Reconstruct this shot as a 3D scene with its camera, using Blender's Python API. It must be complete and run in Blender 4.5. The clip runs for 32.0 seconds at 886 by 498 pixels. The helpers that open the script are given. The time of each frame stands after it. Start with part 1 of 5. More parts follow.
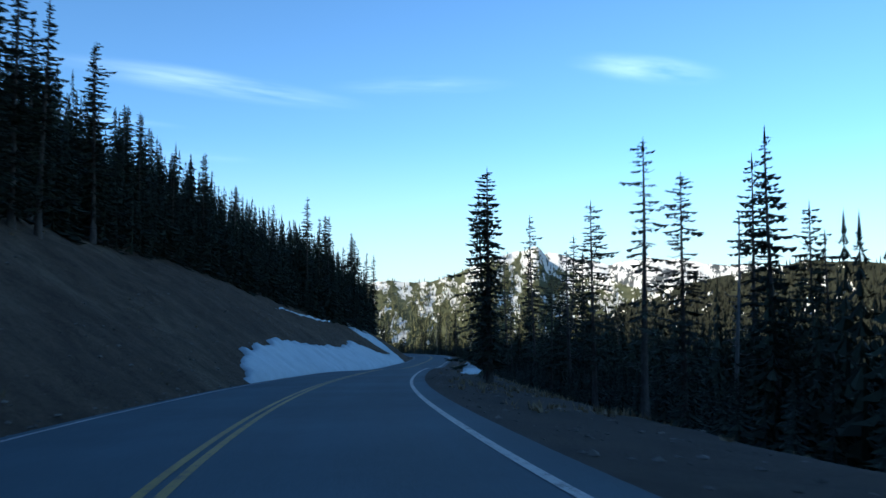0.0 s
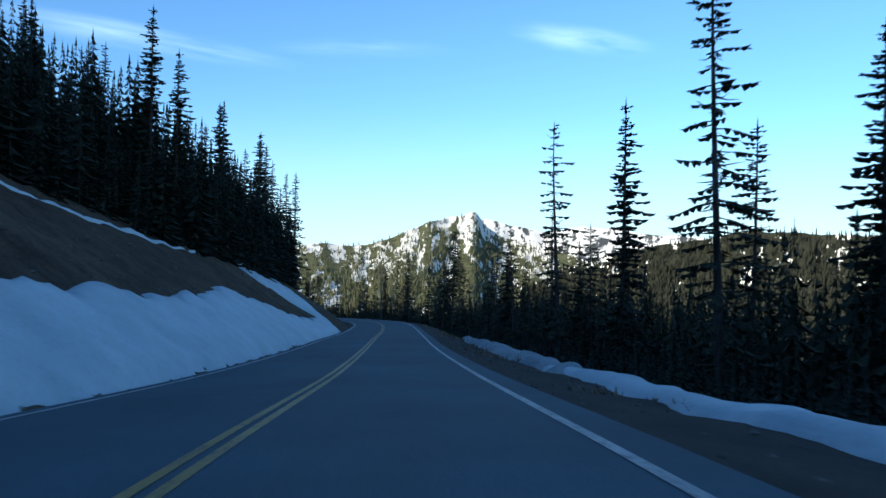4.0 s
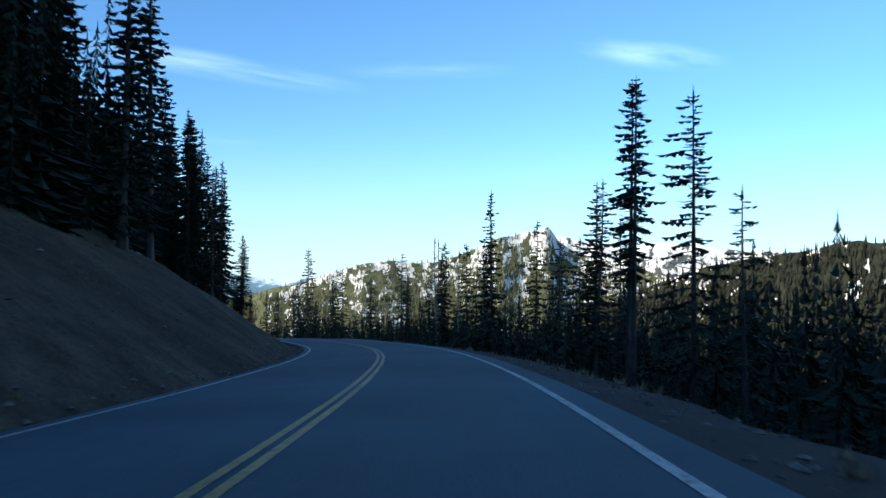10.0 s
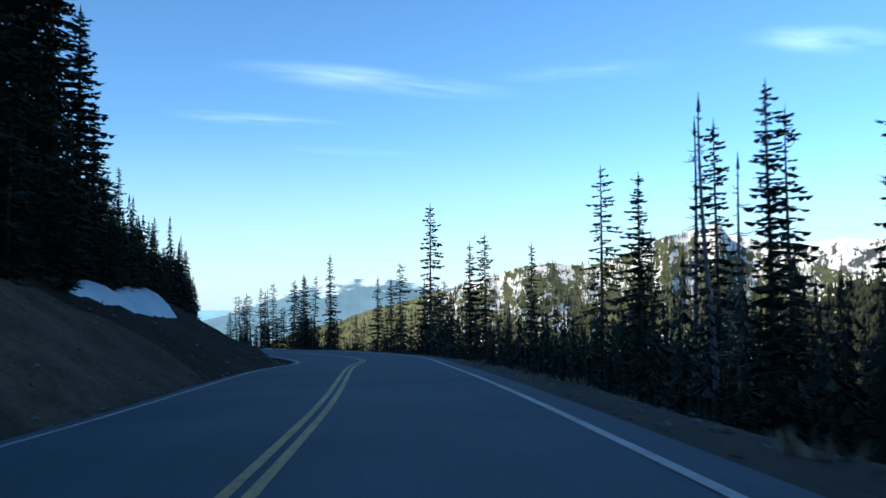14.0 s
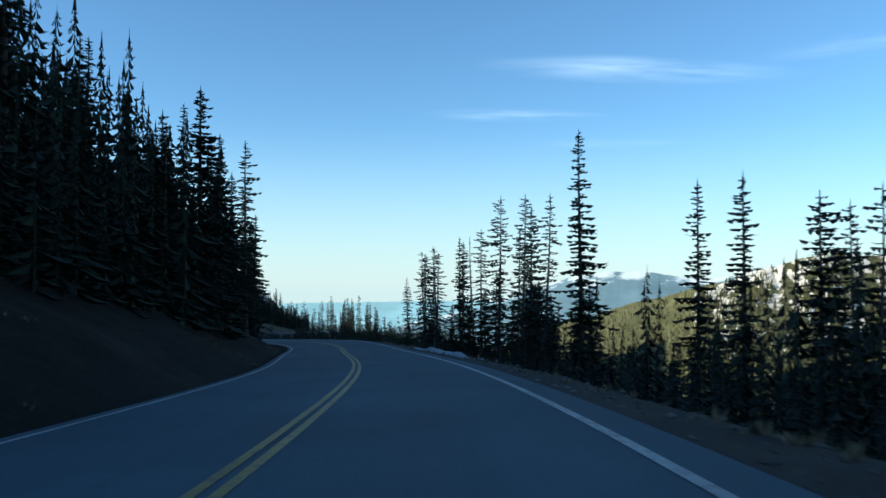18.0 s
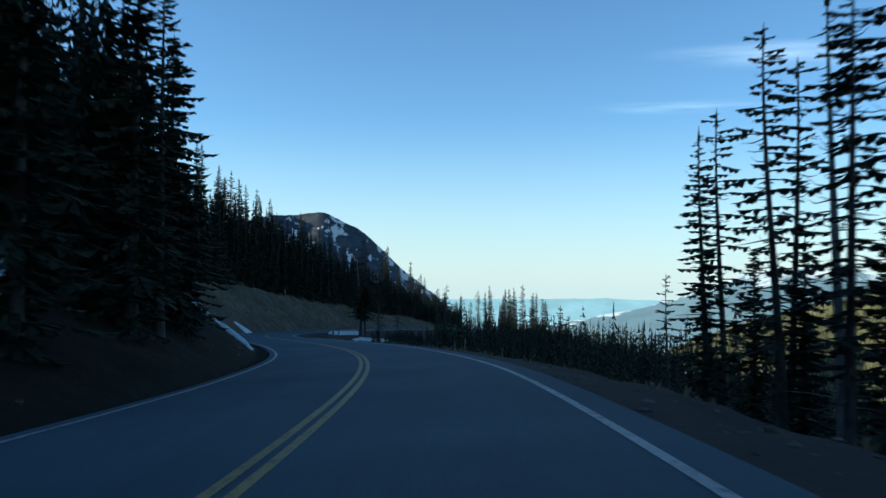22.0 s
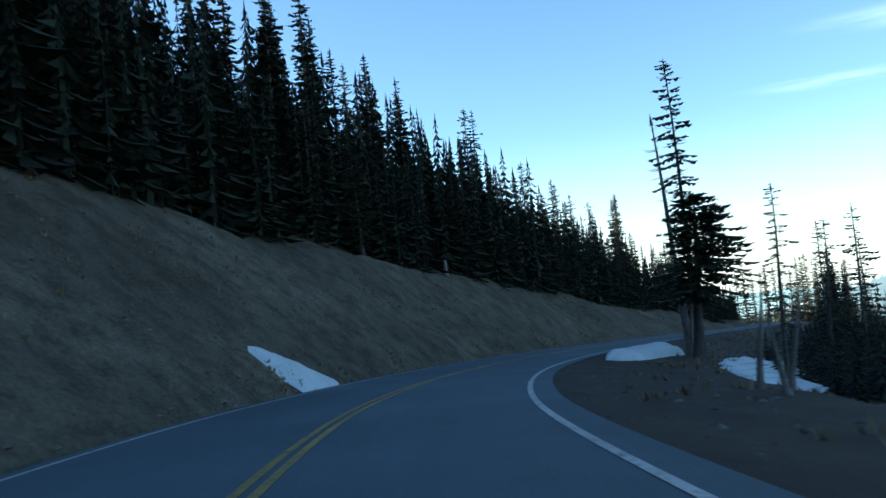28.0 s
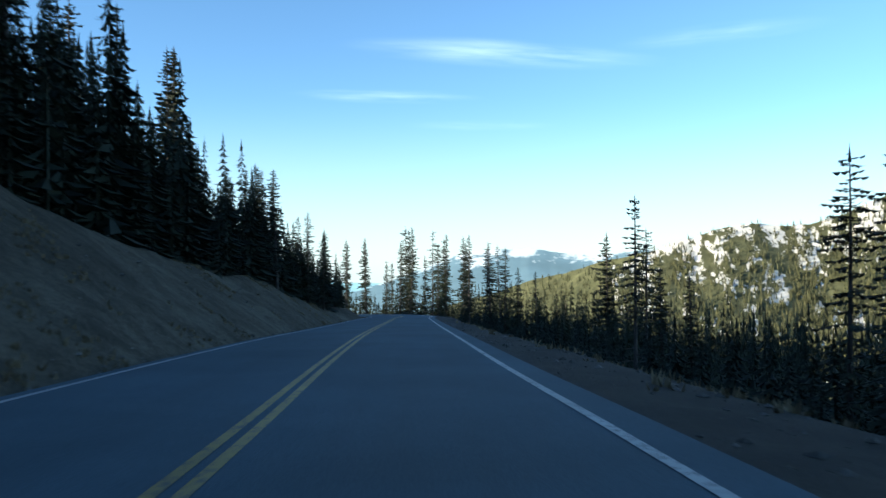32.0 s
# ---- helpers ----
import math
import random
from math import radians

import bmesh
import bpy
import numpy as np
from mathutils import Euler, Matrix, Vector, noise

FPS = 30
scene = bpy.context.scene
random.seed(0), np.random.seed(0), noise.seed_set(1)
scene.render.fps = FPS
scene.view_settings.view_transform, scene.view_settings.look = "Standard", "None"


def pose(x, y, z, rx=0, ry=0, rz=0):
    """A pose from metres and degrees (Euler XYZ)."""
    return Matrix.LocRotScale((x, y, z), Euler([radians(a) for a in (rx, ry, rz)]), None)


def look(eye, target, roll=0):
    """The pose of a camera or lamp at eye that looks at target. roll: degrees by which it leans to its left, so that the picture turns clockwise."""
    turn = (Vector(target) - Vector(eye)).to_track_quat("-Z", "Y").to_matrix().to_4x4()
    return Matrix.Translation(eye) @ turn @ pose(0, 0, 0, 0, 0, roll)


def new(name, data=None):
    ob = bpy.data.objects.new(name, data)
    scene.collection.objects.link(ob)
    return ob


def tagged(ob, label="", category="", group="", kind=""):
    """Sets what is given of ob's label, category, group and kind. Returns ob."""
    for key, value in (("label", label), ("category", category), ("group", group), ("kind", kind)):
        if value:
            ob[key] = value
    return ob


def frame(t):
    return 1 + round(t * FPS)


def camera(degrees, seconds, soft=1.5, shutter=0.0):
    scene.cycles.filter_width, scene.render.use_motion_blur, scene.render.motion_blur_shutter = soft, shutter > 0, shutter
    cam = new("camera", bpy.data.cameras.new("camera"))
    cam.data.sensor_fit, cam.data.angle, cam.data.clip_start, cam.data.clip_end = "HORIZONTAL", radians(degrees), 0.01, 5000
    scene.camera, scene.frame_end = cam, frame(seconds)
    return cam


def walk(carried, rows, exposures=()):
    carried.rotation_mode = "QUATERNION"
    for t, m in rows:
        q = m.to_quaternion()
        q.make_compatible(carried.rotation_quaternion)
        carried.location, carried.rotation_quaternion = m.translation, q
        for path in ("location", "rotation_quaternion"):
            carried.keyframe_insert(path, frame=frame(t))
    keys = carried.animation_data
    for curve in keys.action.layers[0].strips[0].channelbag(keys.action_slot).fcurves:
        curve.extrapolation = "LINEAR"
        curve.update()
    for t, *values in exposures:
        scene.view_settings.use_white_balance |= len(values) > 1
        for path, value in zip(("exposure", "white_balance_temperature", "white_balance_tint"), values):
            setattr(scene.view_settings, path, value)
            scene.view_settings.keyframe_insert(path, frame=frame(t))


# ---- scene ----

cam = camera(56.4, 32.0, soft=1.5, shutter=0.3)
PATH = [
    (0.00, (9.276, -73.464, 5.434), (8.330, -63.526, 6.029), 0.06),
    (0.50, (7.811, -67.153, 5.057), (7.132, -57.189, 5.553), -2.00),
    (1.00, (6.540, -61.001, 4.564), (6.022, -51.030, 5.112), 0.33),
    (1.50, (5.108, -54.608, 4.095), (4.583, -44.628, 4.449), -2.29),
    (2.00, (4.315, -47.790, 3.699), (3.703, -37.811, 3.905), -1.20),
    (2.50, (3.288, -41.053, 3.289), (2.693, -31.071, 3.353), -1.64),
    (3.00, (2.625, -34.395, 2.798), (2.245, -24.402, 2.819), -0.78),
    (3.50, (2.031, -27.776, 2.330), (1.787, -17.780, 2.471), 0.66),
    (5.50, (0.105, -0.003, 0.124), (0.113, 9.994, 0.359), 0.97),
    (6.00, (-0.308, 6.731, -0.318), (-0.339, 16.729, -0.092), 0.43),
    (6.50, (-0.821, 13.336, -0.700), (-1.055, 23.330, -0.459), 1.06),
    (7.00, (-1.250, 19.916, -1.107), (-1.771, 29.899, -0.840), 1.09),
    (7.50, (-1.653, 26.559, -1.548), (-2.239, 36.539, -1.300), 0.97),
    (8.00, (-2.095, 33.401, -1.942), (-2.769, 43.376, -1.700), 0.75),
    (8.50, (-2.556, 40.244, -2.347), (-3.315, 50.212, -2.086), 0.97),
    (9.00, (-2.986, 47.262, -2.696), (-3.825, 57.221, -2.358), 0.58),
    (9.50, (-3.504, 54.070, -3.049), (-4.430, 64.019, -2.654), 0.47),
    (10.00, (-4.024, 60.842, -3.423), (-5.020, 70.783, -3.004), 0.70),
    (10.50, (-4.563, 67.479, -3.771), (-5.634, 77.412, -3.340), 1.46),
    (11.00, (-5.320, 74.033, -4.094), (-6.604, 83.939, -3.626), 1.03),
    (11.50, (-6.203, 80.663, -4.430), (-7.786, 90.525, -3.961), 0.30),
    (12.00, (-7.251, 87.324, -4.837), (-9.134, 97.135, -4.389), 0.84),
    (12.50, (-8.528, 94.357, -5.250), (-10.634, 104.122, -4.790), 0.55),
    (13.00, (-10.221, 101.243, -5.667), (-12.625, 110.938, -5.210), 0.20),
    (13.50, (-12.212, 108.128, -6.060), (-14.791, 117.779, -5.605), 0.12),
    (14.00, (-14.463, 115.095, -6.469), (-17.325, 124.665, -6.001), -0.17),
    (14.50, (-16.888, 122.155, -6.878), (-20.031, 131.637, -6.416), -0.52),
    (16.50, (-28.646, 153.352, -8.967), (-33.246, 162.222, -8.556), -0.26),
    (17.00, (-32.256, 159.943, -9.454), (-37.236, 168.606, -9.059), 0.04),
    (17.50, (-36.000, 166.356, -9.890), (-41.296, 174.830, -9.504), 0.27),
    (18.00, (-39.997, 172.510, -10.399), (-45.649, 180.750, -10.012), 0.23),
    (18.50, (-44.355, 178.526, -10.892), (-50.454, 186.440, -10.491), 0.49),
    (19.00, (-48.614, 184.412, -11.326), (-55.205, 191.920, -10.881), 0.87),
    (19.50, (-52.999, 189.962, -11.747), (-59.923, 197.165, -11.317), 0.75),
    (20.00, (-57.246, 194.789, -12.129), (-64.267, 201.898, -11.725), 0.16),
    (20.50, (-61.466, 199.650, -12.533), (-68.281, 206.958, -12.155), 0.02),
    (21.00, (-65.831, 204.405, -12.903), (-72.698, 211.665, -12.530), -0.34),
    (21.50, (-70.700, 209.834, -13.380), (-77.698, 216.968, -13.015), 0.57),
    (22.00, (-75.795, 214.989, -13.744), (-82.957, 221.960, -13.406), 0.60),
    (22.50, (-80.506, 219.545, -14.114), (-87.825, 226.353, -13.803), 1.24),
    (23.00, (-85.342, 224.104, -14.501), (-92.816, 230.741, -14.187), 1.18),
    (23.50, (-90.078, 228.046, -14.864), (-97.715, 234.493, -14.534), 0.73),
    (24.00, (-95.249, 232.138, -15.322), (-103.068, 238.361, -14.965), 0.37),
    (24.50, (-100.717, 236.291, -15.787), (-108.340, 242.755, -15.447), 0.71),
    (26.50, (-127.157, 250.701, -17.519), (-134.450, 257.538, -17.239), -3.52),
    (27.00, (-133.212, 253.901, -18.015), (-141.159, 259.966, -17.766), -4.27),
    (27.50, (-139.380, 257.276, -18.467), (-147.673, 262.838, -17.928), -4.87),
    (28.00, (-145.444, 260.674, -18.880), (-153.755, 266.198, -18.250), -5.48),
    (28.50, (-151.409, 264.211, -19.269), (-159.583, 269.931, -18.578), -5.34),
    (29.00, (-157.189, 268.187, -19.571), (-165.281, 274.019, -18.847), -7.56),
    (29.50, (-162.771, 272.542, -19.923), (-170.223, 279.180, -19.288), -9.51),
    (30.00, (-167.978, 277.414, -20.320), (-174.807, 284.699, -19.790), -7.64),
    (30.50, (-172.502, 282.211, -20.638), (-178.710, 290.040, -20.214), -5.09),
    (31.00, (-176.410, 287.543, -20.989), (-181.977, 295.843, -20.639), -3.59),
    (31.50, (-179.859, 292.983, -21.284), (-184.802, 301.671, -20.992), -0.47),
    (32.00, (-183.040, 298.159, -21.611), (-187.377, 307.168, -21.450), -0.55),
]
walk(cam, [(t, look(eye, target, roll)) for t, eye, target, roll in PATH],
     exposures=[(0.0, 1.05, 5620, 2), (14.0, 1.05, 5620, 2), (18.0, 0.92, 6000, -3), (23.0, 0.87, 6000, -3), (26.5, 0.85, 6000, -3), (27.2, 1.05, 6200, -2), (28.0, 1.7, 6800, 0), (29.0, 1.95, 6700, 0), (30.0, 2.0, 6900, 0), (31.0, 1.6, 6700, 0), (32.0, 1.3, 6200, 0)])
SKY = 0.12
SUN_POWER = 5.5
CLOUD_COL = (9.0, 10.0, 11.0, 1)
# own glow of the far hills, standing in for haze
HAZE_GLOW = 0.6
HAZE_TOP, HAZE_MOST, HAZE_COL = 0.2, 0.8, (3.3, 3.85, 4.15, 1)

# ---- world, sun, exposure ----
SUN_YAW = 138.0        # degrees left of +y
SUN_EL = 13.0
world = bpy.data.worlds.new("evening_sky")
scene.world = world
world.use_nodes = True
wn, wl = world.node_tree.nodes, world.node_tree.links
wn.clear()


def wnode(kind, operation=""):
    n = wn.new(kind)
    if operation:
        n.operation = operation
    return n


def cloud_mask(coord, yaw, el, half_w, half_h, tilt, seed):
    """A soft wisp of cirrus round a direction of the sky."""
    y, e = radians(yaw), radians(el)
    turn = wnode("ShaderNodeMapping")
    turn.vector_type = "TEXTURE"
    m = Matrix.Rotation(y, 3, "Z") @ Matrix.Rotation(e, 3, "X") @ Matrix.Rotation(radians(tilt), 3, "Y")
    turn.inputs["Rotation"].default_value = m.to_euler()
    wl.new(coord, turn.inputs["Vector"])
    flat = wnode("ShaderNodeVectorMath", operation="MULTIPLY")
    flat.inputs[1].default_value = (1.0 / half_w, 0.0, 1.0 / half_h)
    wl.new(turn.outputs[0], flat.inputs[0])
    wob = wnode("ShaderNodeTexNoise")
    wob.inputs["Scale"].default_value = 1.3
    wob.inputs["Detail"].default_value = 5.0
    shift = wnode("ShaderNodeVectorMath", operation="ADD")
    shift.inputs[1].default_value = (seed, seed * 1.7, 0)
    wl.new(flat.outputs[0], shift.inputs[0])
    wl.new(shift.outputs[0], wob.inputs["Vector"])
    size = wnode("ShaderNodeVectorMath", operation="LENGTH")
    wl.new(flat.outputs[0], size.inputs[0])
    fall = wnode("ShaderNodeMapRange")
    fall.interpolation_type = "SMOOTHSTEP"
    fall.inputs["From Min"].default_value, fall.inputs["From Max"].default_value = 0.0, 1.0
    fall.inputs["To Min"].default_value, fall.inputs["To Max"].default_value = 1.0, 0.0
    wl.new(size.outputs["Value"], fall.inputs["Value"])
    rag = wnode("ShaderNodeMapRange")
    rag.inputs["From Min"].default_value, rag.inputs["From Max"].default_value = 0.3, 0.72
    wl.new(wob.outputs["Fac"], rag.inputs["Value"])
    sep = wnode("ShaderNodeSeparateXYZ")
    wl.new(turn.outputs[0], sep.inputs[0])
    ahead = wnode("ShaderNodeMath", operation="GREATER_THAN")
    ahead.inputs[1].default_value = 0.2
    wl.new(sep.outputs[1], ahead.inputs[0])
    a = wnode("ShaderNodeMath", operation="MULTIPLY")
    wl.new(fall.outputs[0], a.inputs[0]), wl.new(rag.outputs[0], a.inputs[1])
    b = wnode("ShaderNodeMath", operation="MULTIPLY")
    wl.new(a.outputs[0], b.inputs[0]), wl.new(ahead.outputs[0], b.inputs[1])
    return b.outputs[0]


w_out = wnode("ShaderNodeOutputWorld")
w_bg = wnode("ShaderNodeBackground")
w_bg.inputs["Strength"].default_value = SKY
w_sky = wnode("ShaderNodeTexSky")
w_sky.sky_type, w_sky.sun_disc = "NISHITA", False
w_sky.sun_elevation, w_sky.sun_rotation = radians(SUN_EL), radians(-SUN_YAW)
w_sky.altitude, w_sky.air_density, w_sky.dust_density, w_sky.ozone_density = 1500, 1.0, 0.3, 3.6
w_co = wnode("ShaderNodeTexCoord")
total = None
for args, force in (((21.5, 14.2, 0.20, 0.019, 4.5, 3.1), 0.29), ((29.5, 11.4, 0.13, 0.010, 1.0, 8.2), 0.16),
                    ((-8.5, 15.3, 0.10, 0.020, 9.0, 5.4), 0.26), ((7, 14.6, 0.13, 0.014, -1.5, 12.7), 0.10),
                    ((23, 9.4, 0.10, 0.008, 1.0, 1.9), 0.06)):
    mk = cloud_mask(w_co.outputs["Generated"], *args)
    f = wnode("ShaderNodeMath", operation="MULTIPLY")
    f.inputs[1].default_value = force
    wl.new(mk, f.inputs[0])
    if total is None:
        total = f.outputs[0]
    else:
        s = wnode("ShaderNodeMath", operation="ADD")
        wl.new(total, s.inputs[0]), wl.new(f.outputs[0], s.inputs[1])
        total = s.outputs[0]
w_mix = wnode("ShaderNodeMix")
w_mix.data_type = "RGBA"
w_mix.inputs["B"].default_value = CLOUD_COL
wl.new(total, w_mix.inputs["Factor"])
wl.new(w_sky.outputs[0], w_mix.inputs["A"])
w_sep = wnode("ShaderNodeSeparateXYZ")
wl.new(w_co.outputs["Generated"], w_sep.inputs[0])
w_low = wnode("ShaderNodeMapRange")               # pale haze all round the horizon
w_low.interpolation_type = "SMOOTHSTEP"
w_low.inputs["From Min"].default_value, w_low.inputs["From Max"].default_value = -0.05, HAZE_TOP
w_low.inputs["To Min"].default_value, w_low.inputs["To Max"].default_value = HAZE_MOST, 0.0
wl.new(w_sep.outputs[2], w_low.inputs["Value"])
w_haze = wnode("ShaderNodeMix")
w_haze.data_type = "RGBA"
w_haze.inputs["B"].default_value = HAZE_COL
wl.new(w_low.outputs[0], w_haze.inputs["Factor"])
wl.new(w_mix.outputs["Result"], w_haze.inputs["A"])
wl.new(w_haze.outputs["Result"], w_bg.inputs["Color"])
wl.new(w_bg.outputs[0], w_out.inputs["Surface"])

sun_dir = Vector((-math.sin(radians(SUN_YAW)) * math.cos(radians(SUN_EL)), math.cos(radians(SUN_YAW)) * math.cos(radians(SUN_EL)), math.sin(radians(SUN_EL))))
sun = new("sun", bpy.data.lights.new("sun", "SUN"))
sun.data.energy, sun.data.angle, sun.data.color = SUN_POWER, radians(0.5), (1.0, 0.85, 0.66)
sun.matrix_world = look(sun_dir * 900, (0, 0, 0))


# ---- materials ----
def material(name, rough=0.9, spec=0.3):
    m = bpy.data.materials.new(name)
    m.use_nodes = True
    b = m.node_tree.nodes["Principled BSDF"]
    b.inputs["Roughness"].default_value = rough
    b.inputs["Specular IOR Level"].default_value = spec
    return m, m.node_tree.nodes, m.node_tree.links, b


def noise_tex(n, l, vec, scale, detail=4.0, rough=0.55, stretch=None):
    t = n.new("ShaderNodeTexNoise")
    t.inputs["Scale"].default_value, t.inputs["Detail"].default_value, t.inputs["Roughness"].default_value = scale, detail, rough
    if stretch:
        m = n.new("ShaderNodeMapping")
        m.inputs["Scale"].default_value = stretch
        l.new(vec, m.inputs["Vector"])
        vec = m.outputs[0]
    l.new(vec, t.inputs["Vector"])
    return t.outputs["Fac"]


def ramp(n, l, fac, stops):
    r = n.new("ShaderNodeValToRGB")
    e = r.color_ramp.elements
    while len(e) < len(stops):
        e.new(0.5)
    for k, (p, c) in zip(e, stops):
        k.position, k.color = p, (*c, 1)
    l.new(fac, r.inputs[0])
    return r.outputs[0]


def mixc(n, l, fac, a, b, mode="MIX"):
    m = n.new("ShaderNodeMix")
    m.data_type, m.blend_type = "RGBA", mode
    for key, v in (("Factor", fac), ("A", a), ("B", b)):
        if isinstance(v, (int, float)):
            m.inputs[key].default_value = v
        elif isinstance(v, tuple):
            m.inputs[key].default_value = (*v, 1)
        else:
            l.new(v, m.inputs[key])
    return m.outputs["Result"]


def bump(n, l, b, h, strength, dist):
    k = n.new("ShaderNodeBump")
    k.inputs["Strength"].default_value, k.inputs["Distance"].default_value = strength, dist
    l.new(h, k.inputs["Height"])
    l.new(k.outputs[0], b.inputs["Normal"])


def two_tone(name, dark, light, scales, rough=0.95, spec=0.2, relief=0.5, dist=0.05, stretch=None):
    """Colour from two scales of noise, with fine relief."""
    m, n, l, b = material(name, rough, spec)
    co = n.new("ShaderNodeTexCoord").outputs["Object"]
    a = noise_tex(n, l, co, scales[0], 5, 0.6, stretch)
    c = noise_tex(n, l, co, scales[1], 6, 0.65, stretch)
    base = ramp(n, l, a, [(0.3, dark), (0.7, light)])
    fine = ramp(n, l, c, [(0.3, (0.55,) * 3), (0.7, (1.3,) * 3)])
    l.new(mixc(n, l, 1.0, base, fine, "MULTIPLY"), b.inputs["Base Color"])
    if relief:
        bump(n, l, b, c, relief, dist)
    return m


def asphalt_material():
    m, n, l, b = material("asphalt", 0.85, 0.12)
    co = n.new("ShaderNodeTexCoord").outputs["Object"]
    uv = n.new("ShaderNodeUVMap").outputs[0]
    grain = noise_tex(n, l, co, 55, 3, 0.7)
    patch = noise_tex(n, l, co, 0.22, 4, 0.6)
    lane = noise_tex(n, l, uv, 1.0, 4, 0.6, (1.1, 0.05, 1))
    base = ramp(n, l, patch, [(0.3, (0.060, 0.085, 0.102)), (0.7, (0.084, 0.119, 0.143))])
    base = mixc(n, l, 1.0, base, ramp(n, l, lane, [(0.3, (0.88,) * 3), (0.7, (1.1,) * 3)]), "MULTIPLY")
    base = mixc(n, l, 1.0, base, ramp(n, l, grain, [(0.3, (0.7,) * 3), (0.7, (1.35,) * 3)]), "MULTIPLY")
    l.new(base, b.inputs["Base Color"])
    l.new(ramp(n, l, lane, [(0.2, (0.78,) * 3), (0.8, (0.9,) * 3)]), b.inputs["Roughness"])
    bump(n, l, b, grain, 0.3, 0.01)
    return m


def paint_material(name, col, wear):
    m, n, l, b = material(name, 0.6, 0.4)
    co = n.new("ShaderNodeTexCoord").outputs["Object"]
    a = noise_tex(n, l, co, 9, 6, 0.75)
    c = noise_tex(n, l, co, 0.5, 3, 0.5)
    worn = ramp(n, l, a, [(wear - 0.06, (0.055, 0.056, 0.06)), (wear + 0.06, col)])
    l.new(mixc(n, l, 1.0, worn, ramp(n, l, c, [(0.3, (0.7,) * 3), (0.7, (1.1,) * 3)]), "MULTIPLY"), b.inputs["Base Color"])
    return m


def snow_material(name, dirt):
    m, n, l, b = material(name, 0.75, 0.3)
    co = n.new("ShaderNodeTexCoord").outputs["Object"]
    a = noise_tex(n, l, co, 0.6, 5, 0.6)
    c = noise_tex(n, l, co, 7, 6, 0.7)
    k = 1.0 - 0.6 * dirt
    clean = ramp(n, l, a, [(0.3, (0.46 * k, 0.54 * k, 0.58 * k)), (0.7, (0.61 * k, 0.69 * k, 0.73 * k))])
    spots = ramp(n, l, c, [(0.5, (0, 0, 0)), (0.75, (dirt,) * 3)])
    l.new(mixc(n, l, spots, clean, (0.17, 0.14, 0.11)), b.inputs["Base Color"])
    b.inputs["Subsurface Weight"].default_value = 0.0
    bump(n, l, b, c, 0.5, 0.08)
    return m


def bank_material(name, dark, mid_tone, pale, slump):
    """Dry matted grass over brown earth, with darker slumps down the slope."""
    m, n, l, b = material(name, 0.97, 0.1)
    co = n.new("ShaderNodeTexCoord").outputs["Object"]
    big = noise_tex(n, l, co, 0.16, 5, 0.65)
    mid = noise_tex(n, l, co, 0.9, 6, 0.7)
    fine = noise_tex(n, l, co, 9, 5, 0.7)
    base = ramp(n, l, big, [(0.3, dark), (0.5, mid_tone), (0.72, pale)])
    base = mixc(n, l, ramp(n, l, mid, [(0.42, (0, 0, 0)), (0.62, (0.75,) * 3)]), base, slump)
    base = mixc(n, l, 1.0, base, ramp(n, l, fine, [(0.3, (0.55,) * 3), (0.7, (1.4,) * 3)]), "MULTIPLY")
    l.new(base, b.inputs["Base Color"])
    bump(n, l, b, fine, 0.8, 0.12)
    return m


def far_slope_material(name, forest, snow_amount, rock=None):
    """A far mountain side: meadow and forest floor with snow lying in chutes down the fall line."""
    m, n, l, b = material(name, 0.95, 0.1)
    co = n.new("ShaderNodeTexCoord").outputs["Object"]
    uv = n.new("ShaderNodeUVMap").outputs[0]
    streak = noise_tex(n, l, uv, 1.0, 6, 0.66, (48, 13.0, 1))
    patch = noise_tex(n, l, uv, 1.0, 4, 0.6, (19, 4.5, 1))
    s = n.new("ShaderNodeMath")
    s.operation = "ADD"
    l.new(streak, s.inputs[0]), l.new(patch, s.inputs[1])
    sep = n.new("ShaderNodeSeparateXYZ")
    l.new(uv, sep.inputs[0])
    hgt = n.new("ShaderNodeMapRange")
    hgt.inputs["From Min"].default_value, hgt.inputs["From Max"].default_value = 0.25, 0.9
    hgt.inputs["To Min"].default_value, hgt.inputs["To Max"].default_value = -0.09, 0.06
    l.new(sep.outputs[1], hgt.inputs["Value"])
    s2 = n.new("ShaderNodeMath")
    s2.operation = "ADD"
    l.new(s.outputs[0], s2.inputs[0]), l.new(hgt.outputs[0], s2.inputs[1])
    lim = 1.06 - snow_amount
    mr = n.new("ShaderNodeMapRange")
    mr.inputs["From Min"].default_value, mr.inputs["From Max"].default_value = lim - 0.012, lim + 0.012
    l.new(s2.outputs[0], mr.inputs["Value"])
    mask = mr.outputs[0]
    g = noise_tex(n, l, co, 0.03, 6, 0.7)
    ground = ramp(n, l, g, [(0.3, forest), (0.7, tuple(1.9 * c for c in forest))])
    if rock:
        k = noise_tex(n, l, co, 0.02, 7, 0.7)
        ground = mixc(n, l, ramp(n, l, k, [(0.45, (0, 0, 0)), (0.6, (1, 1, 1))]), ground, rock)
    # snow tinted cream, the low sun's warmth put into its colour
    l.new(mixc(n, l, mask, ground, (0.70, 0.665, 0.60)), b.inputs["Base Color"])
    bump(n, l, b, g, 0.6, 8.0)
    return m


